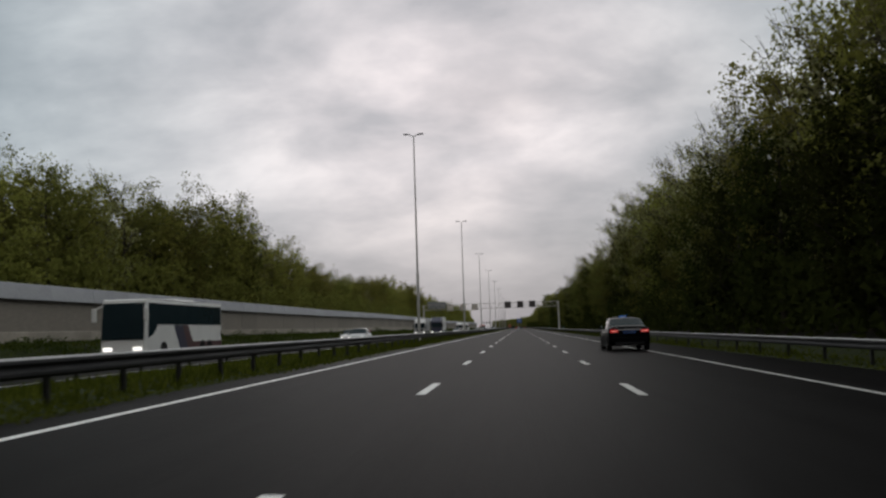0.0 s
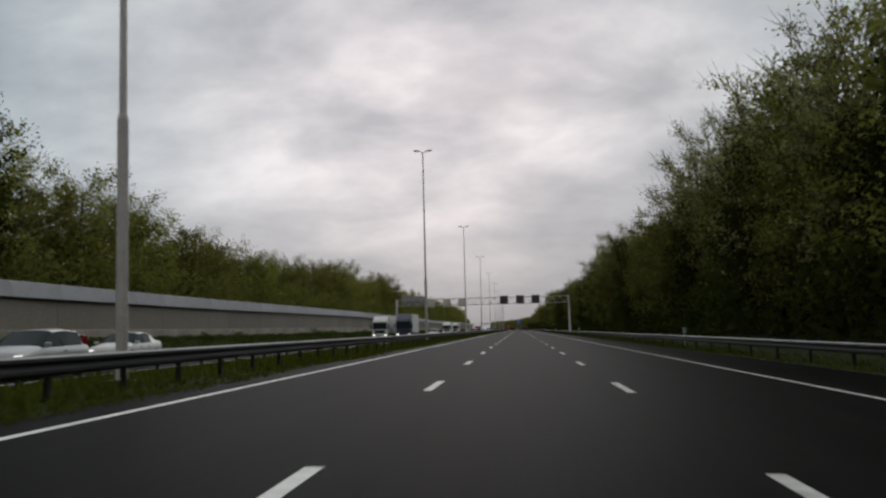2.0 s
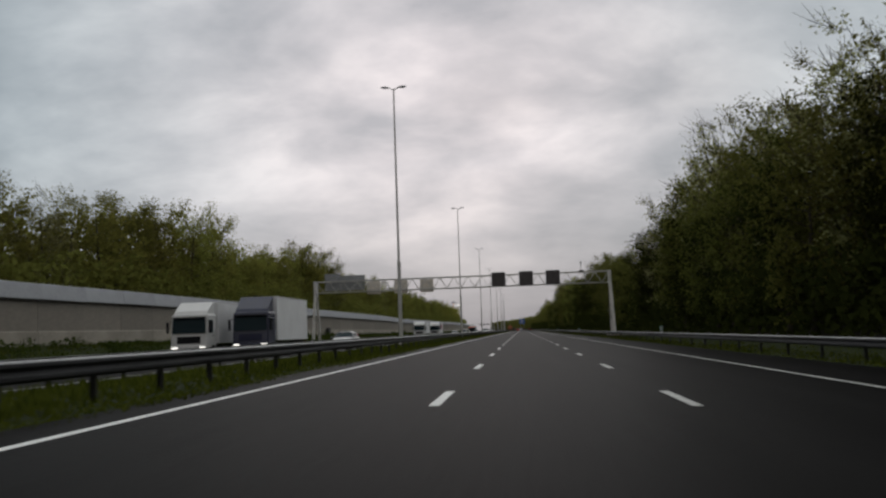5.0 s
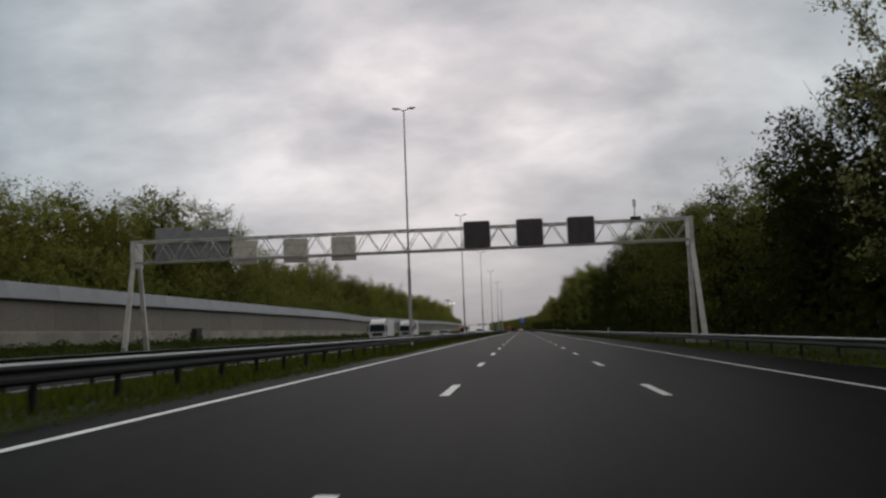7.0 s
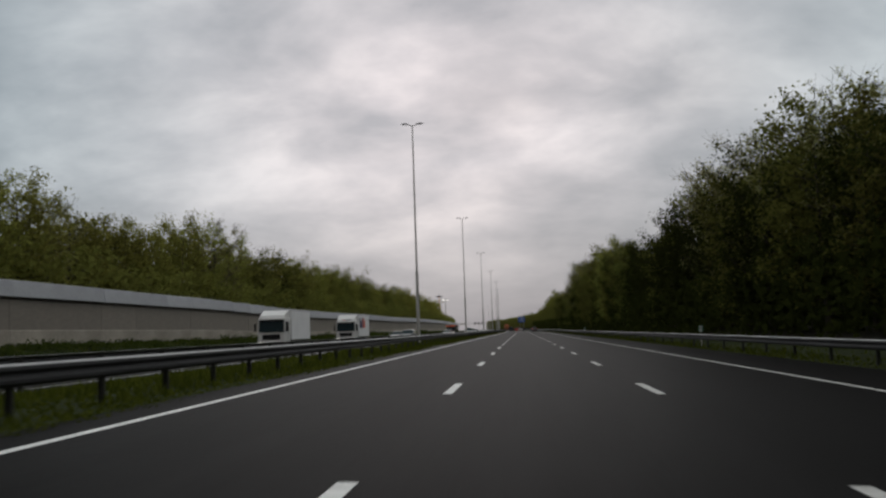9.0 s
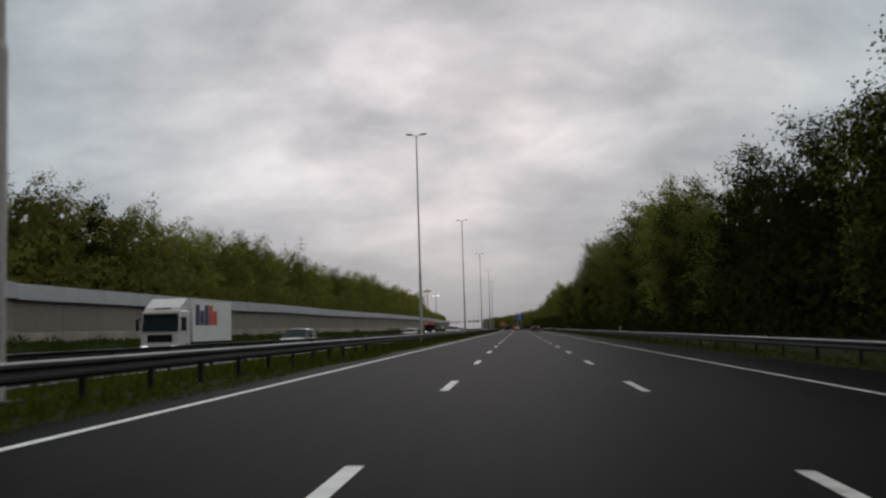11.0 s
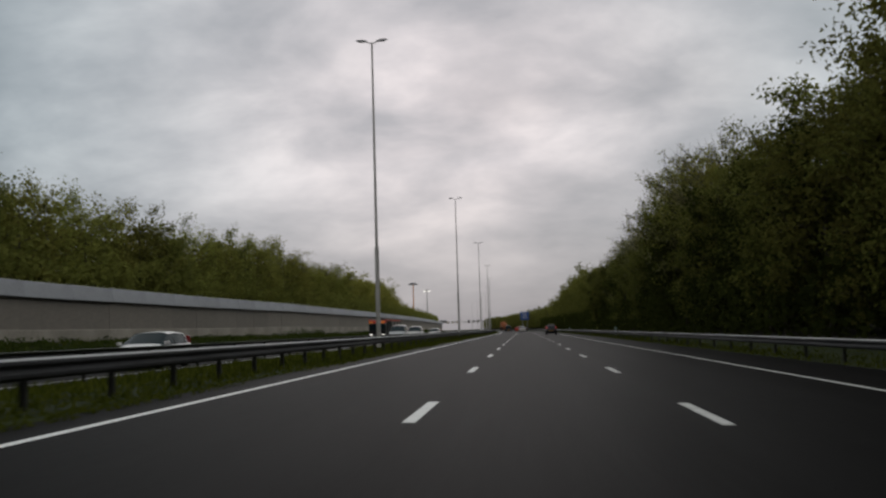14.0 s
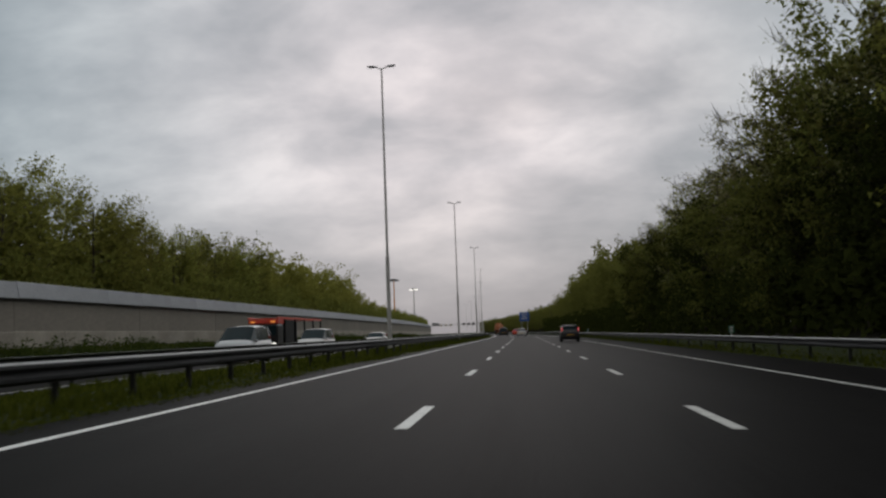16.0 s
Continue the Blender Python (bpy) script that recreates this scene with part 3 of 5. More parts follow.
def make_tree(seed, material, leaves, leaf, spread, low, sparse_top, twigs=0, reach=(0.3, 0.65), tuft=1.0):
    """A tree 16 m high: leaning trunk, limbs with branches and twigs, large sprays of leaves inside the crown and small ones at its rim."""
    gen = np.random.default_rng(seed)
    h = 16.0
    bm = bmesh.new()
    lean = gen.normal(size=2) * 0.35
    tips = []
    pts = []
    for k in range(7):
        f = k / 6
        pts.append(Vector((lean[0] * f * f + 0.12 * math.sin(3 * f + seed), lean[1] * f * f, h * 0.81 * f)))
    for k in range(6):
        tube(bm, pts[k], pts[k + 1], 0.24 * (1 - k / 6.6), 0.24 * (1 - (k + 1) / 6.6), 7, False)

    def trunk_at(f):
        f = min(0.999, f) * 6
        k = int(f)
        return pts[k].lerp(pts[k + 1], f - k)

    limbs = 26
    for i in range(limbs):
        f = low + (0.97 - low) * (i + gen.uniform(0, 1)) / limbs
        base = trunk_at(f)
        ang = i * 2.4 + gen.uniform(-0.5, 0.5)
        shape = math.sin(math.pi * min(1, 0.22 + 0.52 * (f - low) / (1 - low))) ** 0.6
        ln = spread * shape * gen.uniform(0.75, 1.05)
        rise = gen.uniform(*reach) + 0.9 * max(0, f - 0.7)
        d = Vector((math.cos(ang), math.sin(ang), rise)).normalized()
        mid = base + d * ln * 0.55 + Vector((0, 0, -0.05 * ln))
        end = base + d * ln + Vector((0, 0, 0.10 * ln))
        r = 0.085 * (1 - f * 0.75)
        tube(bm, base, mid, r, r * 0.6, 4, False)
        tube(bm, mid, end, r * 0.6, 0.012, 3, False)
        tips.append((mid, 1.1, f))
        tips.append((end, 1.0, f))
        for j in range(4):
            q = mid.lerp(end, gen.uniform(-0.5, 0.95))
            d2 = (d + Vector(gen.normal(size=3) * 0.7)).normalized()
            e2 = q + d2 * ln * gen.uniform(0.25, 0.5)
            tube(bm, q, e2, r * 0.35 + 0.006, 0.008, 3, False)
            tips.append((e2, 1.0, f))
            tips.append((q.lerp(e2, 0.5), 0.95, f))
            for _ in range(twigs):
                p = q.lerp(e2, gen.uniform(0.2, 1.0))
                d3 = (d2 + Vector(gen.normal(size=3) * 0.45) + Vector((0, 0, 0.9))).normalized()
                tube(bm, p, p + d3 * gen.uniform(0.6, 1.5), 0.016, 0.006, 3, False)
    # leaf clumps
    w = np.array([1.0 if tp[2] < 0.62 else 1.0 - sparse_top * (tp[2] - 0.62) / 0.38 for tp in tips])
    w /= w.sum()
    pick = gen.choice(len(tips), leaves, p=w)
    cen = np.array([tuple(tp[0]) for tp in tips])[pick]
    rad = np.array([tp[1] for tp in tips])[pick] * tuft
    off = gen.normal(size=(leaves, 3))
    off /= np.linalg.norm(off, axis=1)[:, None]
    off *= (gen.uniform(0.05, 1, size=leaves) ** 0.6 * rad)[:, None]
    cen = cen + off * np.array([1, 1, 0.8])
    rim = np.clip(np.maximum(np.hypot(cen[:, 0], cen[:, 1]) / (0.95 * spread), (cen[:, 2] / h - 0.55) / 0.33), 0, 1)
    v, f = leaf_quads(cen, gen.uniform(0.7, 1.3, leaves) * leaf * (1.6 - 0.85 * rim), gen)
    # leaves of one spray turn the same way, outwards and up
    me = mesh_arrays("crown", v, f, material)
    whole = cen * np.array([1 / spread, 1 / spread, 0]) + np.array([0, 0, 0.55]) + np.outer(np.clip(cen[:, 2] / h - 0.6, 0, 1), (0, 0, 2.0))
    nor = 0.35 * off / rad[:, None] + whole + gen.normal(size=(leaves, 3)) * 0.12
    nor /= np.linalg.norm(nor, axis=1)[:, None]
    me.normals_split_custom_set_from_vertices([tuple(q) for q in np.repeat(nor, 3, axis=0)])
    return bm, me


KINDS = []
for i, (mt, lv, lf, sp, low, st, tw, rc, tf) in enumerate((
        (LEAF_SPRING, 6400, 0.275, 3.9, 0.12, 0.25, 0, (0.3, 0.65), 1.0),
        (LEAF_OLIVE, 5600, 0.285, 3.7, 0.10, 0.30, 0, (0.3, 0.65), 1.0),
        (LEAF_SHADED, 5600, 0.29, 4.0, 0.08, 0.10, 0, (0.3, 0.65), 1.0),
        (LEAF_PALE, 4600, 0.20, 3.9, 0.15, 0.20, 4, (0.5, 0.95), 0.6),
        (LEAF_SPRING, 6000, 0.265, 3.4, 0.12, 0.40, 1, (0.35, 0.8), 0.9),
        (LEAF_OLIVE, 5600, 0.29, 4.3, 0.10, 0.25, 0, (0.3, 0.65), 1.0))):
    trunk_bm, crown_me = make_tree(40 + i, mt, lv, lf, sp, low, st, tw, rc, tf)
    tree = empty("tree", pose(0, -400, 0), "", "tree")
    part("trunk", trunk_bm, BARK, tree, smooth=True)
    crown = new("crown", crown_me)
    crown.parent = tree
    KINDS.append(tree)
LABELS = ("broad tree with fresh spring-green leaves at the wood's edge", "slender tree with olive-green spring leaves",
          "dense leafy roadside tree coloured in the wood's shade tone", "thinly leaved pale tree with bare twigs showing",
          "narrow tree with bright young green leaves", "wide olive-green tree in the roadside wood")
used = set()


def plant(kind, x, y, h, wide, group):
    base = KINDS[kind]
    s = h / 16.0
    m = Matrix.LocRotScale((x + cx(y), y, gz(x) - 0.1), Euler((0, 0, rng.uniform(0, 6.28))), (s * wide, s * wide, s))
    if kind not in used:
        used.add(kind)
        base.matrix_basis = m
        return tagged(base, LABELS[kind], "tree", group)
    return tagged(copy_thing(base, m @ Matrix.Diagonal([1 / q for q in base.scale] + [1])), LABELS[kind], "tree", group)


RIGHT_Y = [0, 32, 44, 56, 68, 80, 92, 104, 116, 128, 140, 152, 164, 176, 188, 200, 212, 224, 236, 248, 260, 272, 284, 296, 308, 320, 332, 344, 356, 368, 380, 392, 404, 416, 428,
           440, 452, 464, 476, 488, 500, 512, 524, 536, 548, 560, 572, 596, 608, 640, 700, 760, 1400]
RIGHT_H = [19, 19.2, 19, 18, 15.8, 16.3, 17.3, 17.5, 18.2, 18.9, 19.1, 15.7, 14.4, 15, 15.2, 14.4, 17.2, 17.8, 13.7, 11.3, 12, 10.9, 12.6, 12.7, 13.8, 14.4, 14.6, 15.2, 11.8, 11.7, 12, 12.3, 12.8, 15.5, 17.1,
           15.9, 16.7, 15, 14.4, 16.4, 18.8, 18.5, 18.1, 17.4, 14.2, 15.9, 13.7, 14, 15.9, 16.5, 16, 11, 10.5]
LEFT_Y = [0, 52, 64, 76, 88, 100, 112, 124, 136, 148, 160, 172, 208, 220, 232, 244, 256, 268, 280, 292, 304, 316, 328, 340, 352, 364, 376, 400, 436, 448, 460, 472, 484, 496, 508, 520, 532, 544, 556,
          568, 580, 604, 616, 640, 664, 676, 688, 740, 820, 900]
LEFT_H = [13.5, 13.7, 14.5, 16.4, 15.8, 16.2, 15.8, 15.0, 15.1, 12.9, 12.9, 12.6, 12.6, 14, 14.7, 14.9, 12.8, 12.8, 14.6, 14.9, 14.3, 13.5, 12.5, 12.5, 14, 14.4, 13.3, 13.2, 13.4, 13.7, 14.2, 12.7, 13.5, 12.7, 13, 14.1, 14.4, 14.4, 13.5,
          12.6, 13.7, 14.4, 13.4, 14.3, 13.5, 11.3, 9.6, 8.6, 8.2, 7.4]


def forest_side(x_row, ys, hs, lift, step, y0, y1, weights, girth, group, floor=0.0, top=99.0):
    """A row of trees under the given line of heights; none where the line is below floor, none higher than top."""
    y = y0
    while y < y1:
        h = float(np.interp(y, ys, hs)) + lift
        k = int(rng.choice(6, p=weights))
        if k == 3 and 418 < y < 475 and x_row > 0:
            k = 1
        if h > floor:
            plant(k, x_row + rng.uniform(-1.0, 1.0), y, min(h, top) * rng.uniform(0.95, 1.04), rng.uniform(*girth), group)
        y += step * rng.uniform(0.75, 1.25)


# a closed front row, its shade put into dark leaf colour, and taller thinly leaved crowns that stand out above it
forest_side(15.4, RIGHT_Y, RIGHT_H, 0.2, 4.7, 6, 590, (0.02, 0.28, 0.46, 0.0, 0.0, 0.24), (0.95, 1.15), "trees right of the motorway", top=12.6)
forest_side(17.6, RIGHT_Y, RIGHT_H, 0.8, 4.6, 8, 590, (0.0, 0.14, 0.0, 0.74, 0.12, 0.0), (0.95, 1.15), "trees right of the motorway", floor=14.4)
forest_side(-36.0, LEFT_Y, LEFT_H, 0.1, 5.0, 20, 590, (0.42, 0.20, 0.02, 0.10, 0.12, 0.14), (0.9, 1.15), "trees behind the noise wall")


# a few trees stand forward of the wood's edge
for x, y, h, wide, kind in ((14.8, 235, 15.0, 1.0, 3), (14.6, 229, 12.2, 0.9, 1), (15.0, 412, 16.8, 1.1, 4), (14.2, 404, 12.0, 0.85, 0)):
    plant(kind, x, y, h, wide, "trees right of the motorway")


for x, y, h, wide, kind in ((-35.2, 107, 19.6, 0.8, 5), (-35.5, 301, 17.0, 1.1, 3), (-35.0, 287, 17.0, 1.1, 4)):
    plant(kind, x, y, h, wide, "trees behind the noise wall")


def far_trees(x_row, ys, hs, spans, step, material, label, seed):
    """The trees too far off to tell apart: simpler crowns and trunks, joined."""
    gen = np.random.default_rng(seed)
    protos = []
    for i in range(3):
        bm, me = make_tree(seed + i, material, 1600, 0.56, 3.9, 0.12, 0.3)
        v = np.empty(len(me.vertices) * 3)
        me.vertices.foreach_get("co", v)
        bpy.data.meshes.remove(me)
        protos.append(v.reshape(-1, 3))
        bm.free()
    crowns, trunks = [], bmesh.new()
    for y0, y1 in spans:
        y = y0
        while y < y1:
            h = float(np.interp(y, ys, hs)) * gen.uniform(0.92, 1.03)
            wide = gen.uniform(0.8, 1.1)
            x = x_row + gen.uniform(-1.2, 1.2) + cx(y)
            a, s = gen.uniform(0, 6.28), h / 16.0
            p = protos[int(gen.integers(3))] * np.array([s * wide, s * wide, s])
            q = np.stack([p[:, 0] * np.cos(a) - p[:, 1] * np.sin(a) + x, p[:, 0] * np.sin(a) + p[:, 1] * np.cos(a) + y, p[:, 2] + gz(x_row)], axis=1)
            crowns.append(q)
            tube(trunks, (x, y, gz(x_row) - 0.1), (x, y, h * 0.85), 0.22, 0.05, 6, False)
            y += step * gen.uniform(0.75, 1.25)
    v = np.concatenate(crowns)
    ob = new("far_woods", mesh_arrays("far_woods", v, np.arange(len(v)).reshape(-1, 3), material))
    tagged(ob, label, "foliage", kind="stuff")
    tagged(part("far_trunks", trunks, BARK), "trunks of the distant trees", "tree trunks", kind="stuff")


far_trees(17.0, RIGHT_Y, RIGHT_H, ((-75, 5), (592, 1220)), 5.5, LEAF_OLIVE, "distant olive-green trees along the motorway", 80)
far_trees(-36.0, LEFT_Y, LEFT_H, ((-65, 18), (592, 960)), 5.5, LEAF_SPRING, "distant spring-green trees behind the noise wall", 90)

# the wood behind the first row, and the undergrowth at its edge: nobody could count these
def woods(name, x0, x1, ys, hs, low, high, y0, y1, per_m, leaf, material, label, seed):
    gen = np.random.default_rng(seed)
    n = int((y1 - y0) * per_m)
    y = gen.uniform(y0, y1, n)
    x = gen.uniform(x0, x1, n)
    top = np.interp(y, ys, hs)
    # uneven crowns along and across the wood
    wob = 0.86 + 0.09 * np.sin(y * 0.62 + 1.3 * np.sin(y * 0.11)) + 0.07 * np.sin(y * 0.23 + x * 0.5)
    z = low + (top * high * wob - low) * gen.uniform(0, 1, n) ** 0.8
    bx = np.array([cx(q) for q in y])
    gz0 = np.interp(x, GX, GZ)
    cen = np.stack([x + bx, y, z + gz0], axis=1)
    v, f = leaf_quads(cen, gen.uniform(0.7, 1.3, n) * leaf, gen)
    ob = new(name, mesh_arrays(name, v, f, material))
    return tagged(ob, label, "foliage", kind="stuff")


# right-hand wood and undergrowth take the leaf colour with shade in it
woods("far_woods", 18.5, 28, RIGHT_Y, [min(q, 13) for q in RIGHT_H], 0.0, 0.84, -80, 1215, 120, 0.7, LEAF_SHADED, "dense wood behind the roadside trees, shade-dark in colour", 3)
woods("far_woods", -43.5, -38.5, LEFT_Y, LEFT_H, 0.0, 0.9, -70, 1150, 120, 0.62, LEAF_OLIVE, "dense wood behind the trees along the noise wall", 4)
woods("far_woods", 27, 60, RIGHT_Y, [min(q, 13) for q in RIGHT_H], 0.0, 0.88, -80, 1000, 55, 1.2, LEAF_SHADED, "closed canopy of the wood further back", 8)
woods("far_woods", -75, -43, LEFT_Y, LEFT_H, 3.0, 0.92, -80, 1000, 60, 1.0, LEAF_OLIVE, "closed canopy of the wood behind the wall", 9)
woods("undergrowth", 12.8, 17.5, [0, 1200], [5.0, 5.0], 0.0, 1.0, -80, 800, 95, 0.45, LEAF_SHADED, "leafy undergrowth along the wood's edge, shade-dark in colour", 5)
woods("undergrowth", -35.5, -32.0, [0, 1200], [7.5, 7.5], 1.0, 1.0, -70, 1000, 70, 0.42, LEAF_OLIVE, "leafy shrubs showing above the noise wall", 6)


def scrub(x0, x1, y0, y1, clumps, label, seed):
    """Low leafy weeds and brambles in uneven clumps."""
    gen = np.random.default_rng(seed)
    n = 55
    y = gen.uniform(y0, y1, clumps)
    x = gen.uniform(x0, x1, clumps)
    high = gen.uniform(0.25, 1.0, clumps) ** 1.5 * (0.75 + 0.45 * np.sin(y * 0.11) * np.sin(y * 0.037 + 1))
    cen = np.repeat(np.stack([x + np.array([cx(q) for q in y]), y, np.interp(x, GX, GZ)], axis=1), n, axis=0)
    top = np.repeat(high, n)
    r = gen.normal(size=(clumps * n, 3)) * np.stack([0.35 + 0 * top, 0.55 + 0 * top, 0 * top], axis=1)
    r[:, 2] = gen.uniform(0, 1, clumps * n) ** 0.8 * top * np.exp(-(r[:, 0] ** 2 + r[:, 1] ** 2))
    v, f = leaf_quads(cen + r, gen.uniform(0.10, 0.24, clumps * n), gen)
    ob = new("scrub", mesh_arrays("scrub", v, f, LEAF_SCRUB))
    return tagged(ob, label, "foliage", kind="stuff")


scrub(-29.3, -27.2, 20, 720, 1300, "low uneven green weeds and brambles at the noise wall's foot", 31)


# ---- grass ----
def grass(name, bands, y0, y1, label, seed):
    gen = np.random.default_rng(seed)
    vs, n_all = [], 0
    for xa, xb, dens, hmin, hmax in bands:
        n = int((xb - xa) * (y1 - y0) * dens)
        x = gen.uniform(xa, xb, n)
        y = gen.uniform(y0, y1, n)
        patch = 0.75 + 0.35 * np.sin(y * 0.37 + x) * np.sin(y * 0.083 + 2 * x)
        h = gen.uniform(hmin, hmax, n) * patch
        base = np.stack([x + np.array([cx(q) for q in y]), y, np.interp(x, GX, GZ) - 0.04], axis=1)
        ang = gen.uniform(0, 6.28, n)
        wv = np.stack([np.cos(ang), np.sin(ang), np.zeros(n)], axis=1) * (0.018 + 0.030 * gen.uniform(0, 1, n))[:, None]
        tip = base + np.stack([gen.normal(size=n) * 0.05, gen.normal(size=n) * 0.05, h], axis=1)
        v = np.stack([base - wv, base + wv, tip], axis=1).reshape(-1, 3)
        vs.append(v)
        n_all += n
    v = np.concatenate(vs)
    ob = new(name, mesh_arrays(name, v, np.arange(n_all * 3).reshape(-1, 3), BLADES))
    return tagged(ob, label, "grass", kind="stuff")


grass("grass", [(-10.9, -6.5, 52, 0.07, 0.29), (-6.5, -5.7, 110, 0.03, 0.12), (8.7, 10.4, 30, 0.05, 0.22), (10.4, 12.8, 10, 0.05, 0.2)], -4, 330, "rough green grass on the median and verge", 21)
grass("grass", [(-10.9, -6.5, 52, 0.07, 0.29), (-6.5, -5.7, 110, 0.03, 0.12), (8.7, 10.4, 30, 0.05, 0.22), (10.4, 12.8, 10, 0.05, 0.2)], 330, 660, "rough green grass on the median and verge", 22)
grass("grass", [(-29.9, -26.6, 22, 0.12, 0.42)], 20, 760, "tall grass growing at the foot of the noise wall", 23)

# ---- vehicles ----
PAINT_BLACK = surface("black_car_paint", (0.004, 0.004, 0.005), 0.32, vary=0.2, scale=1.5, spec=0.025)
PAINT_DARK = surface("dark_grey_car_paint", (0.014, 0.013, 0.014), 0.42, 0.1, vary=0.2, scale=1.5, coat=0.2, spec=0.4)
PAINT_WHITE = surface("white_car_paint", (0.62, 0.62, 0.61), 0.35, vary=0.06, scale=1.2, coat=0.4)
PAINT_SILVER = surface("silver_car_paint", (0.38, 0.39, 0.40), 0.35, 0.5, vary=0.1, scale=1.2, coat=0.4)
PAINT_RED = surface("red_paint", (0.66, 0.05, 0.025), 0.4, vary=0.2, scale=1.5, coat=0.3)
PAINT_MAROON = surface("maroon_stripe", (0.055, 0.008, 0.010), 0.4, vary=0.15, scale=1.5)
PAINT_NAVY = surface("navy_paint", (0.014, 0.017, 0.05), 0.4, vary=0.15, scale=1.5, coat=0.3)
PAINT_ORANGE = surface("orange_machine_paint", (0.42, 0.14, 0.05), 0.5, vary=0.25, scale=1.5)
COACH_WHITE = surface("coach_white_paint", (0.78, 0.79, 0.77), 0.35, vary=0.08, scale=0.7, coat=0.3)
BOX_WHITE = surface("white_box_panel", (0.72, 0.725, 0.73), 0.5, vary=0.08, scale=0.6)
LOGO_VIOLET = surface("dark_violet_lettering_shape", (0.035, 0.025, 0.085), 0.5, vary=0.1)
LOGO_ORANGE = surface("orange_red_lettering_shape", (0.55, 0.06, 0.02), 0.5, vary=0.1)
CAR_GLASS = surface("tinted_car_glass", (0.016, 0.028, 0.033), 0.12, vary=0.1, spec=0.045)
RUBBER = surface("tyre_rubber", (0.012, 0.012, 0.012), 0.85, vary=0.3, scale=6, spec=0.1)
RIM = surface("alloy_rim", (0.55, 0.55, 0.56), 0.4, 0.3, vary=0.15, scale=6)
TRIM = surface("black_plastic_trim", (0.014, 0.014, 0.015), 0.6, vary=0.2, scale=4, spec=0.15)
CHROME = surface("chrome_strip", (0.75, 0.75, 0.76), 0.15, 1.0, vary=0.05)
PLATE_BLUE = surface("blue_number_plate", (0.03, 0.12, 0.42), 0.5, vary=0.1)
PLATE_YELLOW = surface("yellow_number_plate", (0.70, 0.36, 0.02), 0.5, vary=0.08)
PLATE_BAR = surface("plate_bars", (0.02, 0.02, 0.02), 0.6, vary=0.1)
TAIL_LIT = lamp_glow("lit_tail_lamp", (1.0, 0.03, 0.03), 0.15, (0.3, 0.01, 0.01))
TAIL_STRIP = lamp_glow("tail_lamp_strip", (1.0, 0.30, 0.26), 0.8, (0.5, 0.1, 0.1))
# near-white base; on the taxi it paints in the sky mirrored by chrome
BRIGHT_TRIM = surface("bright_trim", (0.75, 0.75, 0.75), 0.3, vary=0.05)
TAIL_OFF = surface("red_lamp_cover", (0.22, 0.012, 0.012), 0.2, vary=0.1)
HEAD_LIT = lamp_glow("lit_head_lamp", (1.0, 0.96, 0.88), 1.3, (0.7, 0.7, 0.7))
HEAD_OFF = surface("clear_lamp_cover", (0.55, 0.56, 0.57), 0.15, vary=0.1)
MARKER = lamp_glow("amber_marker", (1.0, 0.35, 0.08), 0.8, (0.6, 0.25, 0.05))
TAXI_BLUE = lamp_glow("taxi_sign_blue", (0.02, 0.22, 0.7), 0.16, (0.02, 0.15, 0.5))
SIGN_BLUE = surface("blue_sign_face", (0.02, 0.09, 0.36), 0.5, vary=0.1)


def box_part(name, c, material, parent, bevel=0.0, label=""):
    bm = bmesh.new()
    box(bm, *c, bevel)
    return part(name, bm, material, parent, label)


def wheel(parent, x, y, r, w, side, spokes=7):
    """A wheel whose outer face looks along side * x: tyre with rounded shoulders, rim with spokes, hub."""
    bm = bmesh.new()
    prof = [(-w / 2, r * 0.62), (-w / 2, r * 0.90), (-w * 0.38, r), (w * 0.38, r), (w / 2, r * 0.90), (w / 2, r * 0.62)]
    n = 24
    rings = [[bm.verts.new((px, pr * math.cos(2 * math.pi * k / n), pr * math.sin(2 * math.pi * k / n))) for px, pr in prof] for k in range(n)]
    for k in range(n):
        for j in range(len(prof) - 1):
            bm.faces.new((rings[k][j], rings[(k + 1) % n][j], rings[(k + 1) % n][j + 1], rings[k][j + 1]))
    tyre = part("wheel", bm, RUBBER, parent, smooth=True)
    tyre.matrix_basis = pose(x, y, r)
    bm = bmesh.new()
    o = side * w * 0.36
    tube(bm, (o - side * 0.03, 0, 0), (o + side * 0.02, 0, 0), r * 0.16, r * 0.13, 12)
    for k in range(spokes):
        a = 2 * math.pi * k / spokes
        tube(bm, (o, 0, 0), (o - side * 0.01, r * 0.6 * math.cos(a), r * 0.6 * math.sin(a)), r * 0.09, r * 0.07, 5)
    for k in range(n):
        a, b = 2 * math.pi * k / n, 2 * math.pi * (k + 1) / n
        f = [bm.verts.new((o + side * dx, q * math.cos(t), q * math.sin(t))) for dx, q, t in ((0, r * 0.65, a), (0, r * 0.65, b), (-0.02, r * 0.55, b), (-0.02, r * 0.55, a))]
        bm.faces.new(f)
    part("rim", bm, RIM, tyre)
    bm = bmesh.new()
    tube(bm, (o - side * 0.06, 0, 0), (o - side * 0.055, 0, 0), r * 0.63, r * 0.63, 20)
    part("brake_disc", bm, TRIM, tyre)
    return tyre


def section(y, st, w):
    f, zb, belt, top, ws, wt = st
    a, b = w * 0.5 * ws, w * 0.5 * wt
    mid = zb + (belt - zb) * 0.55
    return [(a * 0.86, y, zb), (a * 0.97, y, zb + 0.07), (a, y, mid), (a * 0.985, y, belt - 0.03), (a * 0.955, y, belt),
            (b + (a - b) * 0.12, y, top - 0.055), (b * 0.93, y, top - 0.015), (b * 0.6, y, top + 0.01), (0, y, top + 0.018)]


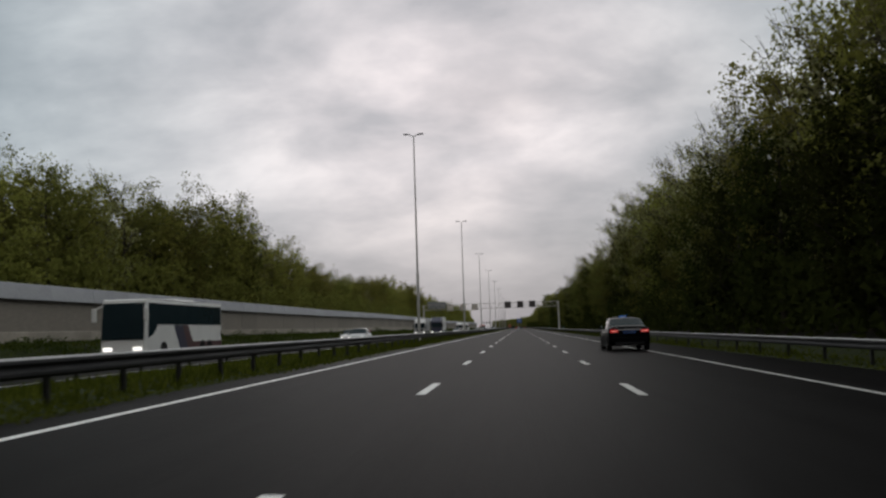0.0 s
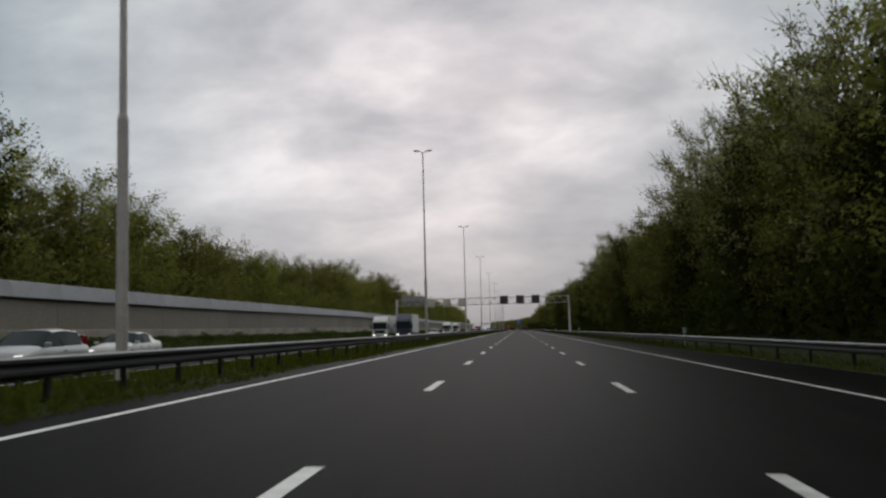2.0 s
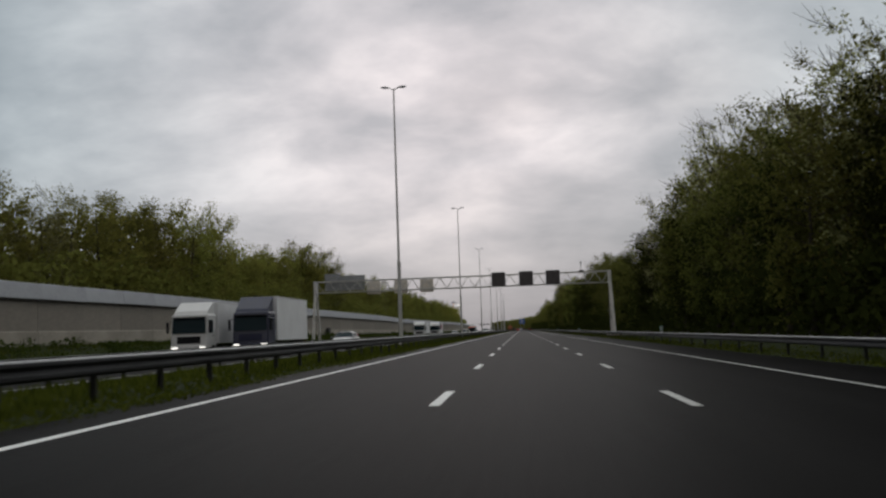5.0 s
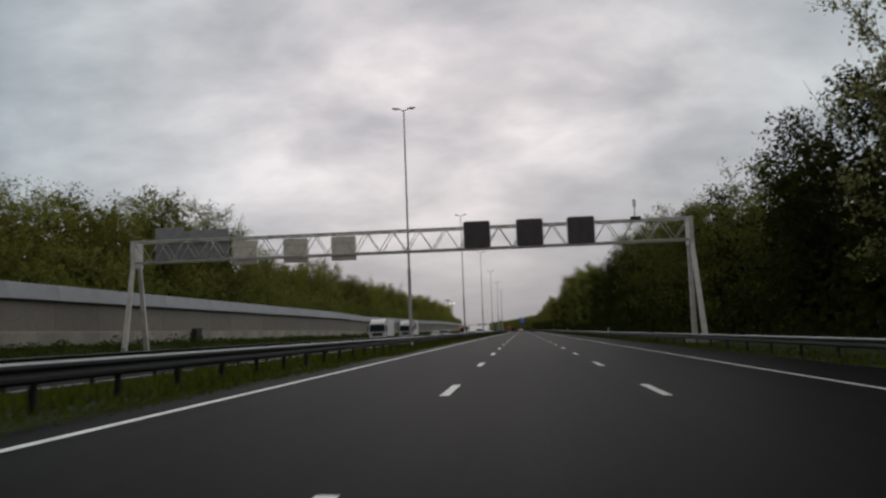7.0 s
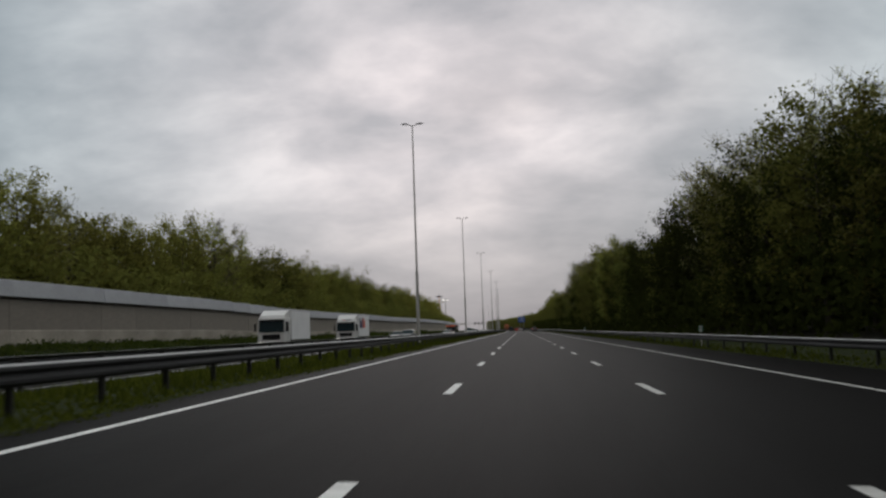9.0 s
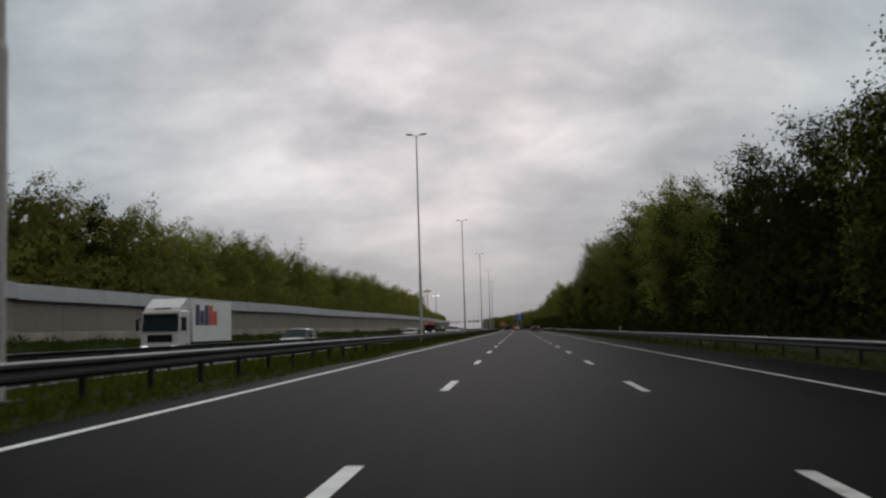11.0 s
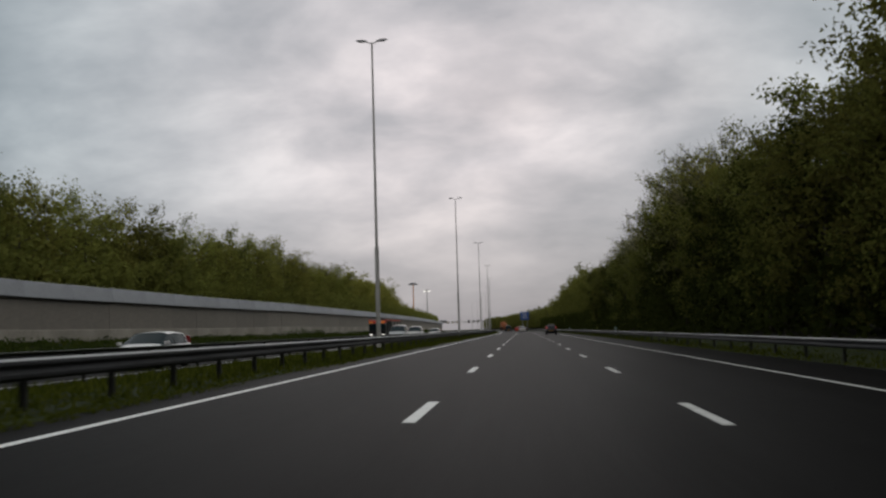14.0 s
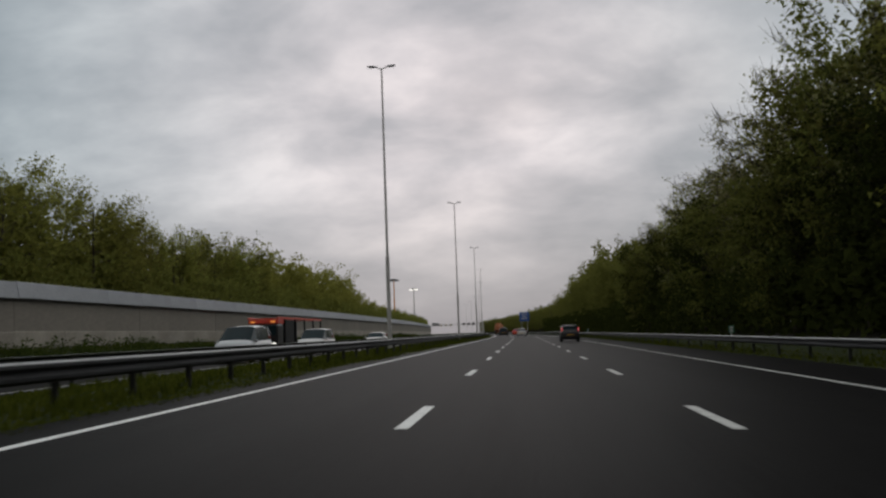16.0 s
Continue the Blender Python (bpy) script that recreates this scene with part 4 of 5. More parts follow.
def loft_car(body_name, stations, length, w, paint, parent, side_glass, top_glass):
    """Body shell from cross-sections; the glass areas become panes of their own."""
    rows = []
    for st in stations:
        half = section(st[0] * length, st, w)
        rows.append([(-x, y, z) for x, y, z in half] + [(x, y, z) for x, y, z in half[-2::-1]])
    k = len(rows[0])
    bm = bmesh.new()
    grid = [[bm.verts.new(p) for p in r] for r in rows]
    panes = {}
    for i in range(len(rows) - 1):
        for j in range(k - 1):
            quad = (grid[i][j], grid[i][j + 1], grid[i + 1][j + 1], grid[i + 1][j])
            key = None
            if j in (4, k - 6) and i in side_glass:
                key = ("side_window", i, j)
            elif 5 <= j <= k - 7 and i in top_glass:
                key = (top_glass[i], i, 0)
            if key:
                panes.setdefault(key, []).append([v.co.copy() for v in quad])
            else:
                bm.faces.new(quad)
        bm.faces.new((grid[i][0], grid[i + 1][0], grid[i + 1][k - 1], grid[i][k - 1]))
    bm.faces.new(grid[0])
    bm.faces.new(grid[-1])
    for e in bm.edges:
        if len(e.link_faces) == 2:
            e.smooth = e.calc_face_angle(0) < radians(38)
    shell = part(body_name, bm, paint, parent, smooth=True)
    for (nm, i, j), quads in panes.items():
        g = bmesh.new()
        for q in quads:
            g.faces.new([g.verts.new(c) for c in q])
        bmesh.ops.remove_doubles(g, verts=g.verts, dist=0.0005)
        part(nm, g, CAR_GLASS, parent, smooth=True)
    return shell


SEDAN = [(0.0, 0.40, 0.80, 0.85, 0.84, 0.78), (0.015, 0.28, 0.95, 1.01, 0.95, 0.84), (0.06, 0.24, 1.03, 1.09, 0.99, 0.85), (0.15, 0.2, 1.02, 1.12, 1.0, 0.84),
         (0.30, 0.19, 1.0, 1.44, 1.0, 0.75), (0.43, 0.19, 0.98, 1.49, 1.0, 0.76), (0.555, 0.19, 0.97, 1.45, 1.0, 0.74), (0.735, 0.19, 0.95, 1.01, 1.0, 0.86),
         (0.91, 0.21, 0.84, 0.89, 0.97, 0.82), (0.98, 0.26, 0.70, 0.76, 0.90, 0.74), (1.0, 0.35, 0.58, 0.62, 0.80, 0.64)]
HATCH = [(0.0, 0.38, 0.74, 0.79, 0.90, 0.82), (0.02, 0.26, 0.93, 0.99, 0.98, 0.86), (0.05, 0.22, 0.96, 1.06, 1.0, 0.82), (0.13, 0.2, 0.98, 1.43, 1.0, 0.75), (0.35, 0.19, 0.96, 1.49, 1.0, 0.76),
         (0.54, 0.19, 0.94, 1.44, 1.0, 0.74), (0.74, 0.19, 0.93, 0.99, 1.0, 0.86), (0.92, 0.22, 0.79, 0.85, 0.95, 0.80), (1.0, 0.34, 0.58, 0.64, 0.82, 0.68)]
VAN = [(0.0, 0.38, 0.80, 0.84, 0.92, 0.86), (0.015, 0.26, 1.0, 1.05, 0.98, 0.88), (0.07, 0.22, 1.05, 1.70, 1.0, 0.80), (0.35, 0.2, 1.04, 1.78, 1.0, 0.80),
       (0.60, 0.2, 1.02, 1.72, 1.0, 0.78), (0.82, 0.2, 1.0, 1.08, 1.0, 0.86), (0.94, 0.22, 0.88, 0.95, 0.95, 0.80), (1.0, 0.34, 0.62, 0.68, 0.84, 0.70)]


def car(m, label, category, style, length, w, paint, tail=TAIL_OFF, head=HEAD_OFF, plate=PLATE_YELLOW, scale_z=1.0, group="", chrome=False):
    c = empty("car", m, label, category, group)
    sts, side, top = {"sedan": (SEDAN, (4, 5, 6), {3: "rear_window", 6: "windscreen"}),
                      "hatch": (HATCH, (3, 4, 5), {2: "rear_window", 5: "windscreen"}),
                      "van": (VAN, (2, 3, 4), {1: "rear_window", 4: "windscreen"})}[style]
    sts = [(f, zb, b * scale_z, t * scale_z, a, d) for f, zb, b, t, a, d in sts]
    loft_car("body", sts, length, w, paint, c, side, top)
    hw = w / 2
    r = 0.33 if style != "hatch" else 0.30
    for fy in (0.185, 0.80):
        for s in (-1, 1):
            bm = bmesh.new()
            tube(bm, (s * (hw - 0.12), fy * length, r + 0.015), (s * (hw + 0.003), fy * length, r + 0.015), r * 1.10, r * 1.10, 24)
            part("wheel_arch", bm, TRIM, c)
            wheel(c, s * (hw - 0.09), fy * length, r, 0.21, s)
    # pillars, door seams, sills, handles, mirrors
    roof = max(st[3] for st in sts)
    for s in (-1, 1):
        bm = bmesh.new()
        fy = 0.50 if style != "hatch" else 0.45
        zt, zb = sts[3][2] - 0.02, 0.24
        tube(bm, (s * (hw * 0.965), fy * length, zt), (s * (hw * 0.73), fy * length, roof - 0.07), 0.022, 0.02, 6)
        part("door_pillar", bm, TRIM, c)
        box_part("sill", (s * hw - 0.03, 0.27 * length, 0.185, s * hw + 0.006, 0.73 * length, 0.25), TRIM, c, 0.01)
        for fy in ((0.36, 0.55) if style != "hatch" else (0.40,)):
            box_part("door_handle", (s * hw - 0.02, fy * length, 0.80 * scale_z, s * hw + 0.018, fy * length + 0.16, 0.83 * scale_z), TRIM if not chrome else CHROME, c, 0.008)
        bm = bmesh.new()
        box(bm, s * (hw + 0.06) - 0.10, 0.70 * length, 0.96 * scale_z, s * (hw + 0.06) + 0.10, 0.70 * length + 0.11, 1.09 * scale_z, 0.035)
        part("door_mirror", bm, paint, c)
        # lamps
        bm = bmesh.new()
        if style == "sedan":
            box(bm, s * hw * 0.72 - 0.19, -0.005, 0.81, s * hw * 0.72 + 0.19, 0.16, 0.95, 0.03)
        else:
            box(bm, s * hw * 0.86 - 0.075, 0.03 * length, 0.92 * scale_z, s * hw * 0.86 + 0.075, 0.11 * length, 1.30 * scale_z, 0.03)
        lamp = part("tail_lamp", bm, tail, c, "red tail lamp")
        if tail is TAIL_LIT:
            if style == "sedan":
                box_part("lamp_strip", (s * hw * 0.72 - 0.14, -0.012, 0.87, s * hw * 0.72 + 0.14, 0.0, 0.895), TAIL_STRIP, lamp)
                box_part("lamp_strip", (s * hw * 0.72 - 0.10, -0.012, 0.84, s * hw * 0.72 + 0.02, 0.0, 0.855), TAIL_STRIP, lamp)
            else:
                box_part("lamp_strip", (s * hw * 0.86 - 0.03, 0.03 * length - 0.008, 1.0 * scale_z, s * hw * 0.86 + 0.03, 0.03 * length + 0.01, 1.22 * scale_z), TAIL_STRIP, lamp)
        bm = bmesh.new()
        box(bm, s * hw * 0.68 - 0.12, 0.955 * length, 0.64, s * hw * 0.68 + 0.12, 0.99 * length, 0.73, 0.03)
        part("head_lamp", bm, head, c, "clear head lamp")
    rear_z = 0.835 if style == "sedan" else 0.62
    bp = box_part("bumper", (-hw * 0.86, -0.045, 0.38, hw * 0.86, 0.12, 0.60), paint, c, 0.04)
    box_part("rear_lower_trim", (-hw * 0.7, -0.055, 0.26, hw * 0.7, 0.1, 0.39), TRIM, c, 0.03)
    pl = box_part("number_plate", (-0.26, -0.062, rear_z - 0.055, 0.26, -0.04 if style != "sedan" else 0.06, rear_z + 0.055), plate, c, 0.005)
    for k in range(3):
        box_part("plate_bar", (-0.21 + k * 0.15, -0.066, rear_z - 0.03, -0.10 + k * 0.15, -0.058, rear_z + 0.03), PLATE_BAR, pl)
    box_part("grille", (-hw * 0.42, length - 0.04, 0.42, hw * 0.42, length + 0.012, 0.60), TRIM, c, 0.015)
    box_part("front_plate", (-0.26, length + 0.006, 0.38, 0.26, length + 0.02, 0.48), PLATE_YELLOW, c, 0.004)
    return c


def on_road(x, y, oncoming=False):
    z = edge(x) if x > -9 else far_z(x)
    return pose(x + cx(y), y, z + 0.004, 0, 0, turn(y) + (180 if oncoming else 0))


# the black taxi in the slow lane
taxi = car(on_road(4.74, 36.95), "black taxi saloon with a blue roof sign and lit tail lamps", "taxi", "sedan", 4.87, 1.86, PAINT_BLACK, TAIL_LIT, HEAD_OFF, PLATE_BLUE, chrome=True)
taxi.name = "taxi"
box_part("boot_strip", (-0.52, -0.02, 0.925, 0.52, 0.06, 0.96), BRIGHT_TRIM, taxi, 0.006, "chrome strip with its sky reflection painted white")
sg = box_part("roof_sign", (-0.17, 2.46, 1.495, 0.17, 2.57, 1.59), TAXI_BLUE, taxi, 0.03, "glowing blue taxi sign")
tx = bpy.data.curves.new("taxi_word", "FONT")
tx.body = "TAXI"
tx.size, tx.align_x, tx.align_y, tx.extrude = 0.075, "CENTER", "CENTER", 0.002
tx_ob = bpy.data.objects.new("taxi_word", tx)
scene.collection.objects.link(tx_ob)
bpy.context.view_layer.update()
word_me = bpy.data.meshes.new_from_object(tx_ob.evaluated_get(bpy.context.evaluated_depsgraph_get()))
bpy.data.objects.remove(tx_ob)
word_me.materials.clear()
word_me.materials.append(PAINT_WHITE)
word = new("lettering", word_me)
word.parent = sg
word.matrix_basis = pose(0, 2.455, 1.542, 90, 0, 0)
bm = bmesh.new()
tube(bm, (0, 1.52, 1.44), (0, 1.40, 1.58), 0.012, 0.006, 6)
part("aerial", bm, TRIM, taxi)
for k in range(4):
    box_part("badge", (-0.62 + k * 0.035, -0.0, 0.975, -0.60 + k * 0.035, 0.035, 1.0), BRIGHT_TRIM, taxi)

# the dark hatchback ahead
fiat = car(on_road(3.75, 553), "dark grey hatchback with lit brake lamps and a roof rack", "car", "hatch", 4.05, 1.70, PAINT_DARK, TAIL_LIT, HEAD_OFF, PLATE_YELLOW)
for fy in (0.9, 1.9):
    bm = bmesh.new()
    box(bm, -0.62, fy, 1.56, 0.62, fy + 0.06, 1.60, 0.012)
    bar = part("roof_bar", bm, TRIM, fiat)
    for s in (-1, 1):
        box_part("bar_foot", (s * 0.58 - 0.03, fy, 1.43, s * 0.58 + 0.03, fy + 0.06, 1.57), TRIM, bar, 0.008)
box_part("roof_spoiler", (-0.56, 0.36, 1.40, 0.56, 0.62, 1.455), PAINT_DARK, fiat, 0.02)
box_part("rear_badge", (-0.05, -0.005, 0.84, 0.05, 0.03, 0.90), CHROME, fiat, 0.01)

# cars further ahead on this carriageway
car(on_road(0.1, 648), "white hatchback driving ahead in the middle lane", "car", "hatch", 4.1, 1.74, PAINT_WHITE, TAIL_OFF)
car(on_road(-3.4, 668), "dark grey van-like car driving in the fast lane", "car", "van", 4.6, 1.82, PAINT_DARK, TAIL_OFF)
car(on_road(0.0, 700), "red hatchback driving in the middle lane", "car", "hatch", 4.1, 1.72, PAINT_RED, TAIL_LIT)
car(on_road(3.7, 742), "black saloon driving in the slow lane", "car", "sedan", 4.7, 1.8, PAINT_BLACK, TAIL_OFF)

# oncoming cars
for x, y, style, ln, w, paint, label, sz in (
        (-15.0, 83.0, "hatch", 4.1, 1.74, PAINT_SILVER, "silver hatchback coming the other way with lamps lit", 1.0),
        (-18.4, 98.0, "sedan", 4.6, 1.78, PAINT_WHITE, "white saloon coming the other way", 1.0),
        (-15.0, 219.3, "hatch", 4.2, 1.75, PAINT_SILVER, "silver hatchback with a grey bonnet coming the other way", 0.95),
        (-15.0, 380.5, "van", 4.3, 1.75, PAINT_SILVER, "silver family car with lit head lamps coming the other way", 0.86),
        (-18.4, 395.0, "hatch", 4.1, 1.72, PAINT_WHITE, "white hatchback coming the other way", 0.97),
        (-15.0, 445.0, "hatch", 4.3, 1.76, PAINT_WHITE, "white hatchback with lit head lamps coming the other way", 0.95),
        (-14.9, 517.5, "van", 4.6, 1.85, PAINT_SILVER, "pale silver people carrier coming the other way", 1.06),
        (-15.0, 535.0, "van", 4.5, 1.82, PAINT_WHITE, "white people carrier coming the other way", 1.0),
        (-15.0, 562.0, "hatch", 4.2, 1.75, PAINT_WHITE, "white hatchback further back in the fast lane", 1.0)):
    car(on_road(x, y, True), label, "car", style, ln, w, paint, TAIL_OFF, HEAD_LIT, PLATE_YELLOW, sz, "oncoming cars")


# ---- coach ----
def coach(m):
    c = empty("coach", m, "white touring coach with dark windows and a maroon sweep", "bus")
    ln, w, h = 13.4, 2.55, 3.48
    hw = w / 2
    bm = bmesh.new()
    box(bm, -hw, 0, 0.32, hw, ln, h, 0.12)
    for v in bm.verts:
        if v.co.y > ln - 0.3 and v.co.z > 1.2:
            v.co.y -= 0.28 * (v.co.z - 1.2) / 2.2
    part("body", bm, COACH_WHITE, c)
    for s in (-1, 1):
        n = 7
        for k in range(n):
            y0 = 0.22 + k * 1.62
            box_part("side_window", (s * hw - 0.02, y0, 2.05, s * hw + 0.012, y0 + 1.60, h - 0.22), CAR_GLASS, c, 0.008)
        # driver's window dips lower
        bm = bmesh.new()
        pr = [(ln - 1.85, 2.05), (ln - 1.55, 1.72), (ln - 1.15, 1.48), (ln - 0.5, 1.32), (ln - 0.55, h - 0.22), (ln - 1.85, h - 0.22)]
        f = [bm.verts.new((s * (hw + 0.012), y, z)) for y, z in pr]
        b = [bm.verts.new((s * (hw - 0.02), y, z)) for y, z in pr]
        bm.faces.new(f)
        for k in range(6):
            bm.faces.new((f[k], f[(k + 1) % 6], b[(k + 1) % 6], b[k]))
        part("driver_window", bm, CAR_GLASS, c)
        # slanting stripes that run into a low band
        for nm, pr, mt in (("maroon_sweep", [(6.6, 2.03), (7.6, 2.03), (6.6, 0.62), (0.1, 0.62), (0.1, 1.0), (5.75, 1.0)], PAINT_MAROON),
                           ("navy_sweep", [(7.6, 2.03), (9.0, 2.03), (8.0, 0.62), (6.6, 0.62)], PAINT_NAVY)):
            bm = bmesh.new()
            f = [bm.verts.new((s * (hw + 0.006), y, z)) for y, z in pr]
            b = [bm.verts.new((s * (hw - 0.01), y, z)) for y, z in pr]
            bm.faces.new(f)
            for k in range(len(pr)):
                bm.faces.new((f[k], f[(k + 1) % len(pr)], b[(k + 1) % len(pr)], b[k]))
            part(nm, bm, mt, c)
        box_part("rear_light_strip", (s * hw - 0.01, 0.12, 1.25, s * hw + 0.008, 0.26, 1.7), TRIM, c, 0.01)
        box_part("roof_edge", (s * (hw - 0.05) - 0.07, 0.1, h - 0.03, s * (hw - 0.05) + 0.07, ln - 0.5, h + 0.025), BRIGHT_TRIM, c, 0.02)
        for y in (2.6, 3.95, 10.6):
            bm = bmesh.new()
            tube(bm, (s * (hw - 0.3), y, 0.5), (s * (hw + 0.01), y, 0.5), 0.58, 0.58, 22)
            part("wheel_arch", bm, TRIM, c)
            wheel(c, s * (hw - 0.12), y, 0.5, 0.29, s, 9)
        bm = bmesh.new()
        tube(bm, (s * (hw - 0.1), ln - 0.2, h - 0.35), (s * (hw + 0.22), ln + 0.25, h - 0.55), 0.035, 0.03, 6)
        arm = part("mirror_arm", bm, COACH_WHITE, c)
        box_part("mirror", (s * (hw + 0.2) - 0.12, ln + 0.18, h - 1.25, s * (hw + 0.2) + 0.12, ln + 0.36, h - 0.5), COACH_WHITE, arm, 0.04)
        box_part("head_lamp", (s * 0.85 - 0.26, ln - 0.06, 0.62, s * 0.85 + 0.26, ln + 0.02, 0.82), HEAD_LIT, c, 0.03, "lit head lamp")
        box_part("tail_lamp", (s * 1.05 - 0.12, -0.02, 0.7, s * 1.05 + 0.12, 0.04, 1.2), TAIL_OFF, c, 0.02)
    bm = bmesh.new()
    pr = [(-hw * 0.94, ln + 0.012, 1.25), (hw * 0.94, ln + 0.012, 1.25), (hw * 0.94, ln - 0.245, h - 0.22), (-hw * 0.94, ln - 0.245, h - 0.22)]
    f = [bm.verts.new(p) for p in pr]
    b = [bm.verts.new((p[0], p[1] - 0.05, p[2])) for p in pr]
    bm.faces.new(f)
    for k in range(4):
        bm.faces.new((f[k], f[(k + 1) % 4], b[(k + 1) % 4], b[k]))
    part("windscreen", bm, CAR_GLASS, c)
    box_part("windscreen_wiper", (-0.6, ln + 0.02, 1.3, 0.1, ln + 0.035, 1.33), TRIM, c)
    box_part("bumper", (-hw * 0.98, ln - 0.05, 0.3, hw * 0.98, ln + 0.06, 0.6), COACH_WHITE, c, 0.04)
    box_part("air_conditioner", (-0.85, 4.2, h - 0.02, 0.85, 7.6, h + 0.16), COACH_WHITE, c, 0.06)
    box_part("roof_hatch", (-0.4, 10.2, h - 0.02, 0.4, 11.0, h + 0.06), TRIM, c, 0.02)
    box_part("rear_window", (-hw * 0.8, -0.012, 1.9, hw * 0.8, 0.03, h - 0.4), CAR_GLASS, c, 0.01)
    return c


coach(on_road(-21.95, 58.1, True))


# ---- lorries ----
def lorry(m, label, body_len, body_h, cab_paint, deflector=True, livery=False, low_band=None):
    """Cab at the front (+y), box body behind, on a chassis with axles."""
    c = empty("lorry", m, label, "lorry")
    w = 2.5
    hw = w / 2
    cab0 = body_len + 0.25
    cab1 = cab0 + 1.95
    bm = bmesh.new()
    box(bm, -hw * 0.97, cab0, 0.75, hw * 0.97, cab1, 2.95, 0.10)
    for v in bm.verts:
        if v.co.y > cab1 - 0.25 and v.co.z > 1.6:
            v.co.y -= 0.24 * (v.co.z - 1.6) / 1.3
    part("cab", bm, cab_paint, c)
    bm = bmesh.new()
    pr = [(-hw * 0.88, cab1 + 0.01, 1.72), (hw * 0.88, cab1 + 0.01, 1.72), (hw * 0.86, cab1 - 0.20, 2.66), (-hw * 0.86, cab1 - 0.20, 2.66)]
    f = [bm.verts.new(p) for p in pr]
    b = [bm.verts.new((p[0], p[1] - 0.06, p[2])) for p in pr]
    bm.faces.new(f)
    for k in range(4):
        bm.faces.new((f[k], f[(k + 1) % 4], b[(k + 1) % 4], b[k]))
    part("windscreen", bm, CAR_GLASS, c)
    box_part("sun_visor", (-hw * 0.85, cab1 - 0.24, 2.68, hw * 0.85, cab1 - 0.02, 2.76), TRIM, c, 0.02)
    box_part("grille", (-hw * 0.62, cab1 - 0.03, 1.05, hw * 0.62, cab1 + 0.015, 1.50), TRIM if low_band is None else low_band, c, 0.02)
    box_part("bumper", (-hw, cab1 - 0.25, 0.35, hw, cab1 + 0.05, 0.92), cab_paint if low_band is None else low_band, c, 0.05)
    if deflector:
        bm = bmesh.new()
        prof = [(cab0 + 0.15, 2.93), (cab1 - 0.35, 2.93), (cab1 - 0.55, 3.15), (cab0 + 0.25, body_h + 0.0), (cab0 + 0.15, body_h)]
        sides = [[bm.verts.new((s * hw * 0.88, y, z)) for y, z in prof] for s in (-1, 1)]
        n = len(prof)
        for k in range(n):
            bm.faces.new((sides[0][k], sides[0][(k + 1) % n], sides[1][(k + 1) % n], sides[1][k]))
        bm.faces.new(sides[0])
        bm.faces.new(sides[1])
        part("wind_deflector", bm, cab_paint, c)
    for s in (-1, 1):
        box_part("side_window", (s * hw * 0.97 - 0.03, cab0 + 0.75, 1.72, s * hw * 0.97 + 0.012, cab1 - 0.35, 2.55), CAR_GLASS, c, 0.03)
        box_part("mirror", (s * (hw + 0.16) - 0.07, cab1 - 0.15, 1.75, s * (hw + 0.16) + 0.07, cab1 + 0.02, 2.45), TRIM, c, 0.03)
        bm = bmesh.new()
        tube(bm, (s * hw * 0.9, cab1 - 0.2, 2.5), (s * (hw + 0.16), cab1 - 0.07, 2.42), 0.02, 0.02, 5)
        part("mirror_arm", bm, TRIM, c)
        box_part("head_lamp", (s * 0.92 - 0.2, cab1 - 0.02, 0.66, s * 0.92 + 0.2, cab1 + 0.065, 0.84), HEAD_LIT, c, 0.02, "lit head lamp")
        box_part("door_handle", (s * hw * 0.97 - 0.01, cab0 + 0.6, 1.5, s * hw * 0.97 + 0.03, cab0 + 0.8, 1.54), TRIM, c)
        box_part("step", (s * hw - 0.2 if s > 0 else s * hw, cab0 + 0.5, 0.4, s * hw if s > 0 else s * hw + 0.2, cab0 + 1.1, 0.48), TRIM, c)
        box_part("side_guard", (s * (hw - 0.06) - 0.03, 2.2, 0.45, s * (hw - 0.06) + 0.03, body_len - 0.8, 0.75), SIGN_EDGE, c, 0.01)
        box_part("tail_lamp", (s * 0.95 - 0.18, -0.03, 0.7, s * 0.95 + 0.18, 0.03, 0.85), TAIL_OFF, c, 0.01)
    axles = [cab1 - 1.25, 1.6] if body_len < 9 else [cab1 - 1.25, 1.2, 2.5, 3.8]
    for y in axles:
        for s in (-1, 1):
            wheel(c, s * (hw - 0.18), y, 0.48, 0.3, s, 8)
    box_part("chassis", (-0.45, 0.1, 0.62, 0.45, cab1 - 0.6, 0.92), TRIM, c, 0.02)
    body = box_part("box_body", (-hw * 1.02, 0, 1.0, hw * 1.02, body_len, body_h), BOX_WHITE, c, 0.03)
    for s in (-1, 1):
        for z in (1.0, body_h - 0.07):
            box_part("edge_rail", (s * hw * 1.02 - 0.03, 0.0, z, s * hw * 1.02 + 0.014, body_len, z + 0.08), SIGN_EDGE if z < 2 else PAINT_WHITE, body, 0.006)
        if livery:
            # plain blocks in the colours of the lettering
            y = body_len - 0.5
            x0, x1 = s * hw * 1.02, s * (hw * 1.02 + 0.008)
            xa, xb = min(x0, x1), max(x0, x1)
            zt = body_h - 0.38
            for k in range(5):
                tall = 1.3 if k in (0, 2, 3) else 0.95
                box_part("livery_block", (xa, y - k * 0.86 - 0.78, zt - 1.3, xb, y - k * 0.86, zt - 1.3 + tall), LOGO_VIOLET if k < 3 else LOGO_ORANGE, body)
    if livery:
        for x0, x1, mt in ((-0.55, 0.05, LOGO_VIOLET), (0.05, 0.5, LOGO_ORANGE)):
            box_part("livery_block", (x0, cab1 - 0.53, 3.0, x1, cab1 - 0.44, 3.12), mt, c)
    return c


